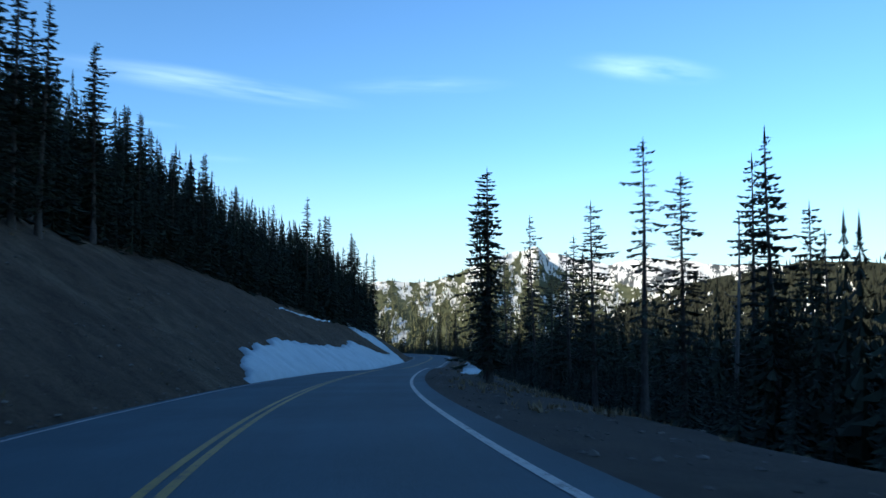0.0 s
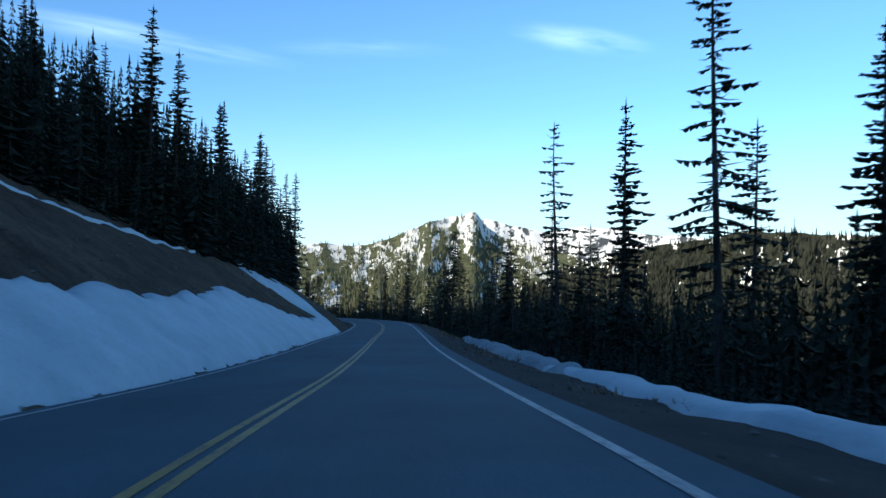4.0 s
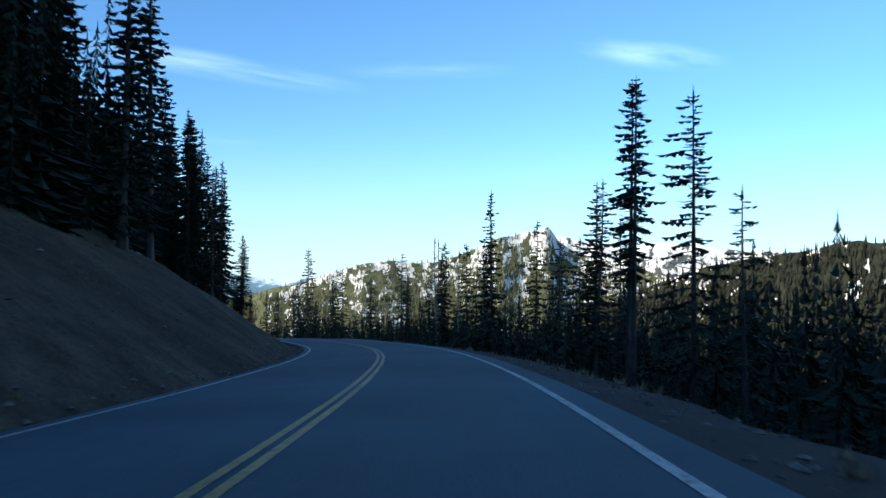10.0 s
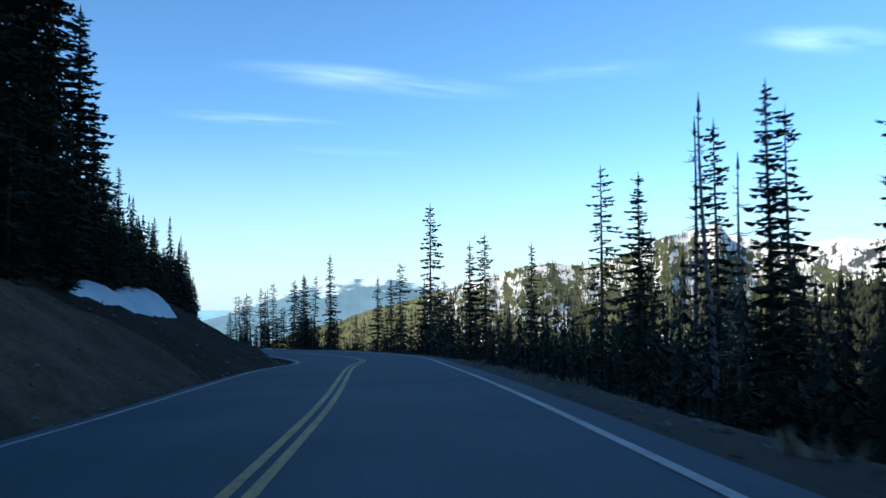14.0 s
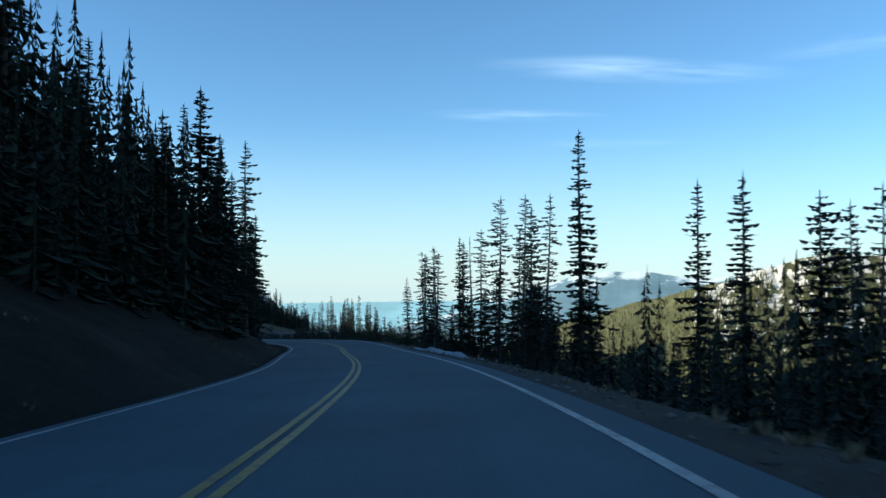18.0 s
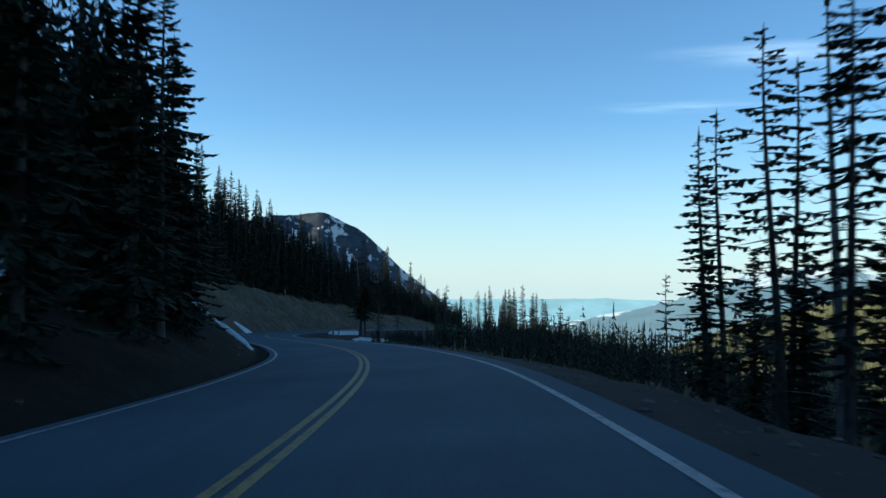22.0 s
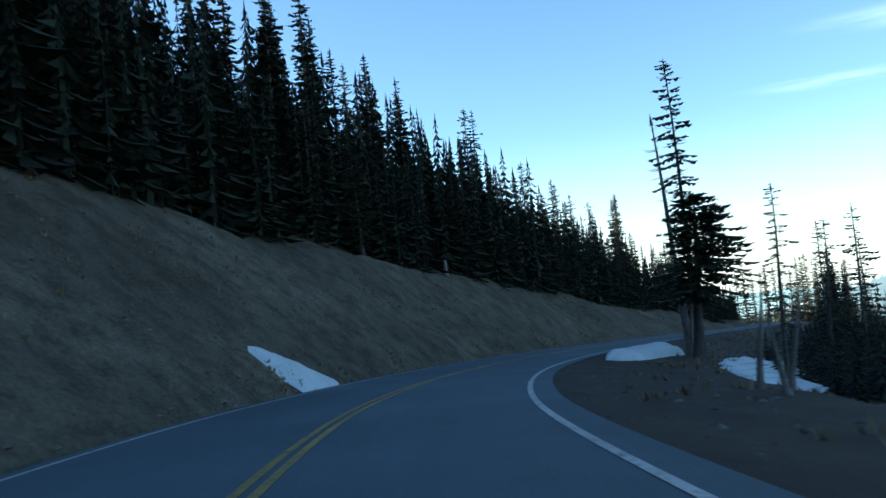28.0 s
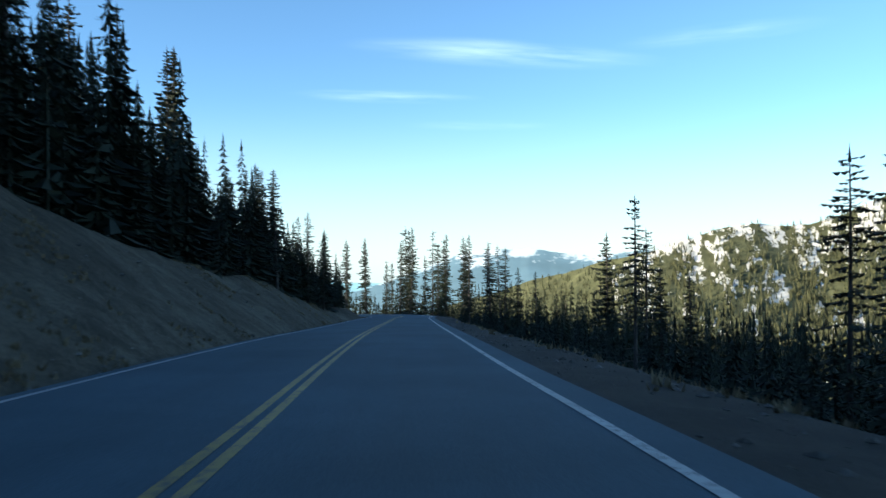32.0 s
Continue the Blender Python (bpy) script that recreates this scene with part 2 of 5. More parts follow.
def needle_material(name, dark, light):
    m, n, l, b = material(name, 0.75, 0.15)
    g = n.new("ShaderNodeNewGeometry")
    o = n.new("ShaderNodeObjectInfo")
    c = ramp(n, l, g.outputs["Random Per Island"], [(0.0, dark), (1.0, light)])
    v = ramp(n, l, o.outputs["Random"], [(0.0, (0.75, 0.78, 0.8)), (1.0, (1.25, 1.2, 1.05))])
    l.new(mixc(n, l, 1.0, c, v, "MULTIPLY"), b.inputs["Base Color"])
    return m


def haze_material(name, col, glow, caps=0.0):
    """A far range with the blue haze of distance painted into a self-glowing colour."""
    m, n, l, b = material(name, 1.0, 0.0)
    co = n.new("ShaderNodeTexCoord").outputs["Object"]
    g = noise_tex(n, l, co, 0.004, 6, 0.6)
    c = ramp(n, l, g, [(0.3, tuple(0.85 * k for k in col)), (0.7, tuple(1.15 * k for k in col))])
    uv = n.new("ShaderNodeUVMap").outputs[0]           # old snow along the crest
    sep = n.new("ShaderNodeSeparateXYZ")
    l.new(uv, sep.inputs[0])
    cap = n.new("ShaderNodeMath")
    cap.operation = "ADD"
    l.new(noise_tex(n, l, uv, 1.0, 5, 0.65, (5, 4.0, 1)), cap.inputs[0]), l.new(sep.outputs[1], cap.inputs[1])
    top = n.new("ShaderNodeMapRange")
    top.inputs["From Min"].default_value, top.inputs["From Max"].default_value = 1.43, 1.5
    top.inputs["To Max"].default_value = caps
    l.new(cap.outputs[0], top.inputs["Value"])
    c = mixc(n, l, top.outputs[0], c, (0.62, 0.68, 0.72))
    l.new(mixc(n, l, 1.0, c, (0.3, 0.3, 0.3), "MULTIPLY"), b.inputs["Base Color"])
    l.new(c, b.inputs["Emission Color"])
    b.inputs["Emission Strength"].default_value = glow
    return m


ASPHALT = asphalt_material()
WHITE = paint_material("white_road_paint", (0.38, 0.38, 0.375), 0.43)
YELLOW = paint_material("yellow_road_paint", (0.32, 0.215, 0.04), 0.44)
GRAVEL = two_tone("shoulder_gravel", (0.026, 0.021, 0.018), (0.052, 0.042, 0.034), (0.7, 18), relief=0.8, dist=0.03)
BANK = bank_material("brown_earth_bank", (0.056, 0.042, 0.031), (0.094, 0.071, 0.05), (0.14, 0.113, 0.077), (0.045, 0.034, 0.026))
# bank earth with the shade of the overhanging trees put into its colour
SHADED_BANK = bank_material("tree_shaded_bank", (0.016, 0.013, 0.0105), (0.024, 0.019, 0.0145), (0.038, 0.03, 0.022), (0.016, 0.013, 0.01))
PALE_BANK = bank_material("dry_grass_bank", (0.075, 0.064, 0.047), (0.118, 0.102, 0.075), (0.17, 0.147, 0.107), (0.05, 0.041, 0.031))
DUFF = two_tone("forest_floor", (0.03, 0.024, 0.018), (0.075, 0.058, 0.04), (0.25, 3), relief=0.7, dist=0.2)
SNOW = snow_material("old_snow", 0.25)
DIRTY = snow_material("dirty_snow", 0.85)
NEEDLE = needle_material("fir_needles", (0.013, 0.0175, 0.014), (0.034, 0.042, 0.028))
# darker copy of the needles, the far hill's shade put into the colour
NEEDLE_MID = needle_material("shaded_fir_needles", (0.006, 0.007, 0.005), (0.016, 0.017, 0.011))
# lighter, more olive copy of the needles: sunlit tone put into the colour
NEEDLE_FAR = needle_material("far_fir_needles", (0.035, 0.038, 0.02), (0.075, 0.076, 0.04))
BARK = two_tone("fir_bark", (0.04, 0.035, 0.032), (0.11, 0.1, 0.09), (2.5, 14), relief=0.8, dist=0.02, stretch=(1, 1, 0.25))
STONE = needle_material("grey_stone", (0.06, 0.055, 0.05), (0.17, 0.16, 0.15))
STRAW = needle_material("dead_grass", (0.10, 0.078, 0.052), (0.22, 0.18, 0.12))
GREYWOOD = two_tone("weathered_dead_wood", (0.12, 0.11, 0.10), (0.24, 0.225, 0.205), (2.5, 14), relief=0.6, dist=0.02, stretch=(1, 1, 0.2))


# ---- plan: metres along the road, and heights ----
BANK_HIGH = [(0, 6.8), (80, 7.2), (110, 7.6), (128, 7.3), (150, 5.7), (165, 4.9), (195, 4.5), (225, 5.0), (240, 4.8), (252, 2.8), (270, 2.3), (300, 2.6), (322, 2.2), (345, 0.9), (362, 0.9), (380, 2.8), (400, 5.2), (415, 6.8), (430, 7.4), (464, 8.1), (476, 7.6), (493, 4.9), (505, 5.0), (531, 3.4), (556, 1.4), (700, 1.5)]
BANK_STEEP = [(0, 0.7), (200, 0.7), (260, 0.62), (340, 0.6), (400, 0.8), (432, 0.82), (452, 0.95), (490, 0.95), (520, 0.8), (700, 0.7)]
VERGE = [(0, 4.0), (90, 4.0), (120, 2.8), (160, 1.8), (330, 1.6), (390, 2.2), (425, 5.0), (470, 5.0), (495, 2.4), (520, 1.8), (700, 1.8)]
VERGE_SLOPE = [(0, -0.10), (700, -0.10)]
FALL = [(0, 0.5), (130, 0.5), (200, 0.62), (380, 0.6), (430, 0.4), (480, 0.45), (520, 0.6), (700, 0.6)]
CAMBER = [(0, 0.023), (60, 0.029), (80, 0.026), (100, 0.036), (130, 0.030), (160, 0.032), (190, 0.040), (230, 0.026), (270, 0.028), (300, 0.044), (340, 0.031), (365, 0.051), (390, 0.039), (405, 0.016), (420, 0.013), (435, -0.015), (450, -0.014), (465, -0.016), (480, -0.011), (500, -0.007), (520, 0.004), (700, -0.004)]
HILL = [(0, 0.52), (430, 0.52), (475, 0.36), (510, 0.22), (560, 0.12), (600, 0.04), (900, 0.0)]
WOOD_EDGE = [(0, 0.8), (180, 0.5), (205, 0.8), (225, 2.0), (248, 2.6), (268, 2.2), (300, 0.4), (335, 0.6), (365, 0.8), (380, 0.0), (402, 0.5), (412, 3.2), (436, 2.5), (446, 0.2), (490, 0.2), (700, 0.8)]
WOOD_HIGH = [(0, 9.0), (110, 9.5), (150, 10.5), (190, 13.0), (225, 14.0), (243, 14.0), (256, 11.0), (266, 7.0), (280, 5.0), (302, 5.0), (318, 8.5), (335, 13.0), (365, 14.0), (400, 12.0), (425, 14.0), (440, 19.0), (462, 18.0), (480, 14.0), (505, 13.0), (535, 10.0), (560, 7.5), (700, 8.0)]
RIGHT_EDGE = [(0, 0.0), (425, 0.0), (445, 2.0), (476, 2.5), (492, 0.4), (700, 0.0)]
RIGHT_TOP = [(0, 0.03), (110, 0.02), (150, 0.0), (330, -0.01), (355, -0.05), (375, -0.18), (425, -0.2), (445, -0.04), (475, 0.02), (500, -0.03), (700, -0.04)]
RIGHT_LIFT = [(0, 4.0), (60, 4.5), (150, 4.5), (200, 4.4), (250, 3.8), (300, 4.0), (335, 3.8), (350, 3.6), (366, 3.0), (382, 1.8), (398, 2.8), (425, 4.2), (450, 5.0), (480, 2.4), (498, 0.6), (545, 1.0), (575, 3.5), (700, 4.5)]
ROAD_XY = [(16.64, -112.76), (13.64, -96.99), (10.28, -81.38), (6.16, -65.87), (3.19, -50.15), (1.21, -34.19), (-0.09, -18.19), (-1.14, -2.18), (-2.24, 13.71), (-3.31, 29.71), (-4.34, 45.71), (-5.58, 61.59), (-7.20, 77.39), (-9.71, 93.08), (-13.48, 108.51), (-18.64, 123.68), (-24.44, 138.52), (-30.13, 153.27), (-38.07, 167.04), (-47.15, 180.11), (-57.01, 192.54), (-67.78, 204.29), (-78.64, 215.86), (-90.35, 226.70), (-102.96, 236.21), (-116.53, 244.24), (-130.92, 251.26), (-145.00, 258.94), (-158.76, 267.52), (-170.73, 278.43), (-180.41, 291.43), (-188.42, 305.36), (-196.12, 319.44), (-203.61, 333.55), (-211.05, 347.73), (-218.49, 361.90), (-225.82, 376.09), (-237.32, 387.16), (-251.81, 393.96), (-267.70, 395.57), (-283.29, 391.98), (-296.89, 383.49), (-306.99, 371.09), (-316.99, 358.69), (-327.10, 346.20), (-337.10, 333.80), (-347.20, 321.30), (-357.30, 308.90)]
ROAD_Z = [6.61, 5.68, 4.77, 3.88, 2.82, 1.73, 0.65, -0.66, -1.77, -2.72, -3.67, -4.49, -5.33, -6.20, -7.11, -8.01, -8.91, -10.00, -11.03, -12.04, -13.07, -14.03, -14.95, -15.87, -16.87, -17.83, -18.76, -19.78, -20.61, -21.47, -22.26, -23.05, -23.85, -24.74, -25.62, -26.48, -27.32, -28.12, -28.92, -29.76, -30.59, -31.41, -32.22, -33.03, -33.84, -34.65, -35.45, -36.25]
# old snow: rows of (metres along, near edge, far edge), thickness, material, label, seed, roughness, cell, raggedness
SNOWS = [
    ([(76, -3.84, -4.24), (79, -3.79, -5.0), (84, -3.74, -6.2), (90, -3.74, -6.3), (100, -3.74, -7.1), (118, -3.74, -7.3), (128, -3.74, -7.0), (137, -3.74, -8.1), (145, -3.7, -6.9), (150, -3.7, -5.9), (160, -3.7, -5.5), (164, -3.7, -5.7), (167, -3.75, -5.4), (168.8, -4.0, -4.8)], 0.4, SNOW, "long smooth sheet of old snow on the cut bank", 1.0, 0.12, 0.4, 0.45),
    ([(160.5, -9.3, -10.6), (163, -8.8, -12.2), (165.5, -7.4, -13.6), (167, -6.0, -13.8), (169, -4.3, -13.6), (172, -5.3, -13.2), (175, -6.8, -12.6), (178, -8.8, -13.6), (181, -11.8, -13.0)], 0.3, SNOW, "tongue of old snow running up the cut bank", 2.0, 0.2, 0.3, 0.3),
    ([(227, -12.4, -13.6), (231, -12.2, -15.2), (236, -11.9, -15.2), (241, -11.4, -13.8), (246, -10.8, -11.6)], 0.4, SNOW, "strip of old snow above the edge of the bank", 3.0, 0.2, 0.3, 0.3),
    ([(120, -12.64, -12.84), (135, -12.54, -13.04), (152, -12.24, -12.54)], 0.3, SNOW, "thin remnant of snow along the top of the bank", 4.0, 0.3, 0.4, 0.4),
    ([(256, -8.24, -8.74), (262, -8.14, -9.84), (268, -8.14, -10.44), (271, -9.44, -10.14)], 0.3, SNOW, "patch of old snow at the forest edge", 6.0, 0.2, 0.3, 0.3),
    ([(303, -10.24, -10.84), (308, -10.24, -12.04), (313, -10.84, -12.04)], 0.3, SNOW, "patch of old snow at the forest edge", 7.0, 0.2, 0.3, 0.3),
    ([(354, -6.94, -7.34), (360, -6.74, -8.94), (366, -6.84, -10.44), (370, -9.24, -11.04)], 0.35, SNOW, "patch of old snow between the trees", 8.0, 0.15, 0.3, 0.3),
    ([(395.5, -3.84, -4.14), (397, -3.79, -4.64), (402.6, -3.74, -6.44), (405, -3.74, -7.94), (409, -3.74, -11.34), (412, -3.74, -15.14), (421, -3.74, -16.6), (429, -3.74, -11.2), (433.5, -3.84, -8.6), (437, -4.0, -6.9), (440, -4.5, -6.2), (441.8, -5.2, -5.8)], 0.42, SNOW, "broad sheet of old snow on the cut bank in the bend", 9.0, 0.12, 0.4, 0.35),
    ([(455.7, -4.6, -5.4), (456.3, -3.8, -5.65), (457.2, -3.7, -5.5), (458.2, -3.7, -5.05), (459.2, -3.7, -4.5), (460, -3.8, -4.1)], 0.22, SNOW, "small wedge of snow at the foot of the bank", 10.0, 0.2, 0.2, 0.12),
    ([(89, 5.3, 5.5), (91, 5.3, 6.2), (95, 5.35, 6.9), (99, 5.4, 7.1), (104, 5.4, 6.9), (112, 5.5, 7.0), (119, 5.6, 6.6)], 0.32, SNOW, "strip of old snow on the verge", 11.0, 0.2, 0.3, 0.3),
    ([(115, 5.4, 6.5), (122, 5.3, 7.0), (132, 5.35, 7.1), (143, 5.4, 7.0), (151.5, 5.8, 6.4)], 0.38, DIRTY, "ridge of dirty ploughed snow along the verge", 12.0, 0.55, 0.22, 0.35),
    ([(324, 4.75, 5.1), (330, 4.65, 5.5), (337, 4.5, 5.4), (342, 4.4, 5.1), (346, 4.5, 4.8)], 0.25, DIRTY, "low ridge of dirty ploughed snow along the verge", 13.0, 0.5, 0.22, 0.25),
    ([(467.6, 4.3, 4.7), (469.0, 4.1, 5.6), (471.5, 4.4, 6.5), (475, 4.5, 6.9), (478, 4.55, 6.2), (480, 4.5, 5.2), (482.5, 4.5, 4.8)], 0.52, SNOW, "thick mound of old snow on the inside of the bend", 14.0, 0.12, 0.18, 0.07),
    ([(459, 8.9, 9.5), (463, 8.6, 11.4), (468, 8.4, 12.8), (474, 8.4, 13.4), (482, 8.5, 12.6), (490, 8.8, 11.2), (495, 9.4, 10.2)], 0.22, SNOW, "sheet of old snow among the trees below the bend", 15.0, 0.4, 0.4, 0.6),
]
TREES_A0 = [
    ("ragged", 12.1, -53.9, 9.1),
    ("open", 13.2, -52.8, 8.5),
    ("open", 11.4, -48.8, 8.3),
    ("spire_b", 18.8, -41.6, 11.9),
    ("spire_b", -14.7, -29.2, 19.9),
    ("spire", -16.6, -14.4, 16.2),
    ("open_b", 10.6, 7.5, 13.5),
    ("broad", -30.8, 6.5, 25.0),
    ("spire", -30.6, 11.5, 23.9),
    ("spire", -32.3, 13.2, 25.6),
    ("spire", 10.1, 21.6, 10.5),
    ("open_b", 7.6, 27.3, 10.3),
    ("open_b", 6.1, 28.6, 1.1),
    ("open_b", 5.1, 28.6, 4.1),
    ("spire", 9.0, 29.0, 3.0),
    ("tuft", 11.9, 30.4, 4.6),
    ("open", 10.0, 30.4, 4.6),
    ("spire_b", -36.6, 27.6, 23.2),
    ("open_b", 8.0, 33.5, 5.4),
    ("open_b", 4.0, 33.7, 3.4),
    ("spire", -19.0, 33.8, 18.9),
    ("spire", -17.9, 35.6, 16.3),
    ("spire_b", -36.7, 37.0, 24.1),
    ("spire_b", 4.2, 40.3, 2.4),
]
TREES_A1 = [
    ("spire", -31.0, 39.8, 21.2),
    ("spire", -17.7, 41.3, 7.9),
    ("spire_b", -26.3, 41.1, 18.4),
    ("spire", -38.2, 40.6, 25.1),
    ("spire", -32.3, 43.6, 21.9),
    ("spire_b", -27.6, 45.6, 19.4),
    ("spire_b", -25.3, 48.7, 17.4),
    ("spire", -43.9, 47.9, 26.8),
    ("spire", -39.6, 50.0, 28.0),
    ("spire_b", -26.3, 52.5, 17.6),
]
TREES_B0 = [
    ("spire_b", -22.8, 73.4, 14.8),
    ("spire_b", -26.0, 74.9, 20.5),
    ("spire", -21.7, 75.5, 16.9),
    ("spire_b", -28.8, 77.1, 18.0),
    ("broad", -27.7, 80.5, 21.3),
    ("spire", 10.6, 86.4, 2.4),
    ("spire", -23.3, 82.6, 18.1),
    ("spire", -23.1, 85.7, 16.9),
    ("ragged", 3.6, 90.6, 0.1),
    ("open", 2.2, 92.3, 4.1),
    ("spire", -22.6, 91.9, 12.0),
    ("broad", -36.1, 90.0, 19.8),
    ("spire_b", -23.7, 93.5, 15.8),
    ("spire", -21.0, 94.2, 14.4),
    ("tuft", 1.2, 102.0, 6.8),
    ("tuft", 1.3, 104.6, 7.3),
    ("open_b", -0.4, 105.1, 2.2),
    ("spire", -0.2, 107.6, 2.4),
    ("spire_b", -23.8, 102.7, 15.2),
    ("spire", -22.2, 112.7, -0.7),
    ("spire_b", -22.8, 114.1, -0.3),
    ("spire_b", -26.3, 118.0, 4.6),
    ("spire_b", -6.6, 127.9, 4.2),
    ("tuft", -3.2, 130.6, 2.0),
]
TREES_B1 = [
    ("spire", -27.9, 122.2, 5.4),
    ("broad", -26.2, 126.1, -4.5),
    ("open_b", -7.9, 143.3, -0.0),
    ("tuft", -10.3, 152.0, 1.1),
    ("snag", -13.4, 150.8, 1.7),
    ("broad", -36.3, 142.2, -4.1),
    ("open", -13.1, 155.6, 1.4),
    ("snag", -14.3, 157.6, 1.7),
    ("snag", -12.1, 159.5, 0.5),
    ("open_b", -19.2, 162.1, 0.3),
    ("open", -17.2, 173.1, -2.7),
    ("spire", -54.5, 170.4, -0.9),
    ("spire_b", -29.1, 192.0, -2.3),
    ("open", -39.6, 185.9, -4.1),
    ("open", -33.9, 195.9, -1.0),
    ("spire", -35.8, 195.8, -1.9),
    ("open", -40.6, 198.0, 2.4),
]
TREES_C0 = [
    ("spire_b", -68.2, 189.7, -1.3),
    ("spire", -72.9, 189.6, 6.5),
    ("spire", -75.1, 189.8, 6.6),
    ("spire", -71.6, 196.2, -3.3),
    ("broad", -73.2, 197.2, -2.3),
    ("spire_b", -53.6, 216.2, -5.0),
    ("broad", -73.5, 199.9, -0.6),
    ("spire", -58.9, 213.3, -2.2),
    ("spire_b", -78.1, 199.7, -1.9),
    ("spire", -75.8, 203.1, -2.3),
    ("open", -64.9, 214.7, -5.3),
    ("spire", -85.6, 201.1, 4.2),
    ("open_b", -64.8, 220.0, -4.7),
    ("open", -66.4, 220.1, -4.7),
    ("broad", -81.3, 208.6, -3.4),
    ("spire_b", -81.4, 210.0, -1.2),
    ("spire", -90.8, 218.1, -4.2),
    ("spire_b", -71.4, 230.8, -4.3),
    ("broad", -91.0, 219.6, -5.0),
    ("spire", -78.6, 231.8, -7.0),
    ("spire_b", -75.2, 237.3, -9.3),
    ("spire", -77.9, 236.6, -9.4),
    ("snag", -79.7, 235.7, -6.5),
    ("snag", -82.3, 233.0, -7.3),
]
TREES_C1 = [
    ("open", -77.4, 238.9, -5.7),
    ("tuft", -80.0, 237.1, -5.6),
    ("open", -79.2, 238.1, -9.6),
    ("spire_b", -81.5, 235.9, -6.4),
    ("ragged", -83.9, 233.7, -7.7),
    ("spire_b", -85.8, 233.8, -10.0),
    ("ragged", -85.5, 237.9, -7.7),
    ("ragged", -89.0, 241.1, -7.9),
    ("open_b", -106.1, 266.8, -13.4),
    ("spire", -162.3, 248.8, 2.3),
    ("spire", -162.0, 251.4, 2.1),
    ("spire", -163.5, 251.9, 3.0),
    ("spire_b", -168.0, 255.8, 6.8),
]
TREES_D0 = [
    ("ragged", -153.0, 290.7, -15.7),
    ("spire", -187.4, 263.9, 8.9),
    ("spire", -200.2, 280.4, 7.7),
    ("ragged", -165.7, 289.9, -15.4),
    ("spire_b", -190.0, 274.8, 1.8),
    ("spire", -195.8, 272.1, 7.4),
    ("ragged", -166.1, 293.6, -16.9),
    ("spire_b", -200.1, 274.2, 5.4),
    ("broad", -191.6, 279.9, 1.6),
    ("spire", -189.5, 281.3, 1.3),
    ("spire", -193.7, 281.1, 1.1),
    ("spire_b", -192.8, 283.4, 0.3),
    ("spire", -194.1, 285.6, -1.3),
    ("spire_b", -199.7, 283.8, 4.2),
    ("spire_b", -196.9, 289.4, -0.5),
    ("spire", -210.3, 282.3, 1.9),
    ("spire_b", -197.9, 293.1, -1.6),
    ("spire_b", -197.7, 296.5, -7.5),
    ("ragged", -175.5, 312.7, -15.0),
    ("open_b", -199.8, 300.3, -3.4),
    ("spire_b", -207.0, 300.9, -4.9),
    ("ragged", -179.6, 321.4, -17.2),
    ("open", -182.9, 323.7, -18.5),
    ("open", -209.1, 313.2, -5.7),
]
TREES_D1 = [
    ("spire", -212.7, 313.9, -6.4),
    ("broad", -209.9, 316.1, -10.2),
    ("spire", -211.5, 317.0, -9.9),
    ("spire_b", -221.9, 315.2, -0.3),
    ("spire", -210.0, 322.9, -10.8),
    ("ragged", -212.1, 325.3, -9.4),
    ("broad", -214.9, 323.8, -8.9),
    ("spire_b", -214.0, 328.5, -13.9),
    ("spire", -217.8, 327.1, -7.7),
    ("spire_b", -221.7, 338.2, -7.7),
    ("broad", -222.4, 339.2, -7.3),
    ("spire", -224.6, 341.5, -6.6),
    ("spire_b", -222.9, 344.2, -15.8),
    ("spire", -224.9, 351.2, -14.3),
    ("spire_b", -230.1, 349.3, -13.4),
    ("spire", -225.8, 352.6, -13.9),
    ("broad", -232.9, 352.5, -11.1),
    ("spire", -227.1, 356.1, -13.9),
    ("spire_b", -231.9, 355.9, -13.7),
    ("spire_b", -233.2, 357.8, -13.5),
    ("spire_b", -228.5, 361.4, -17.2),
    ("broad", -202.5, 373.3, -19.0),
    ("spire", -234.6, 361.6, -12.7),
    ("open_b", -212.7, 372.4, -20.0),
]
TREES_D2 = [
    ("open", -213.6, 396.3, -25.6),
    ("open_b", -230.8, 394.0, -17.5),
    ("open", -226.4, 401.7, -19.5),
    ("spire", -228.4, 399.5, -18.8),
    ("spire", -231.1, 405.0, -18.0),
    ("spire", -236.6, 410.0, -18.0),
    ("spire", -239.9, 404.6, -16.8),
    ("open", -247.1, 417.8, -15.8),
    ("spire", -250.1, 417.4, -21.5),
    ("open", -255.7, 406.0, -17.7),
    ("spire", -255.7, 419.1, -18.0),
    ("spire", -267.2, 423.6, -16.3),
    ("spire", -273.1, 440.2, -17.6),
    ("open_b", -299.4, 435.2, -19.1),
    ("spire", -292.3, 410.2, -8.3),
]
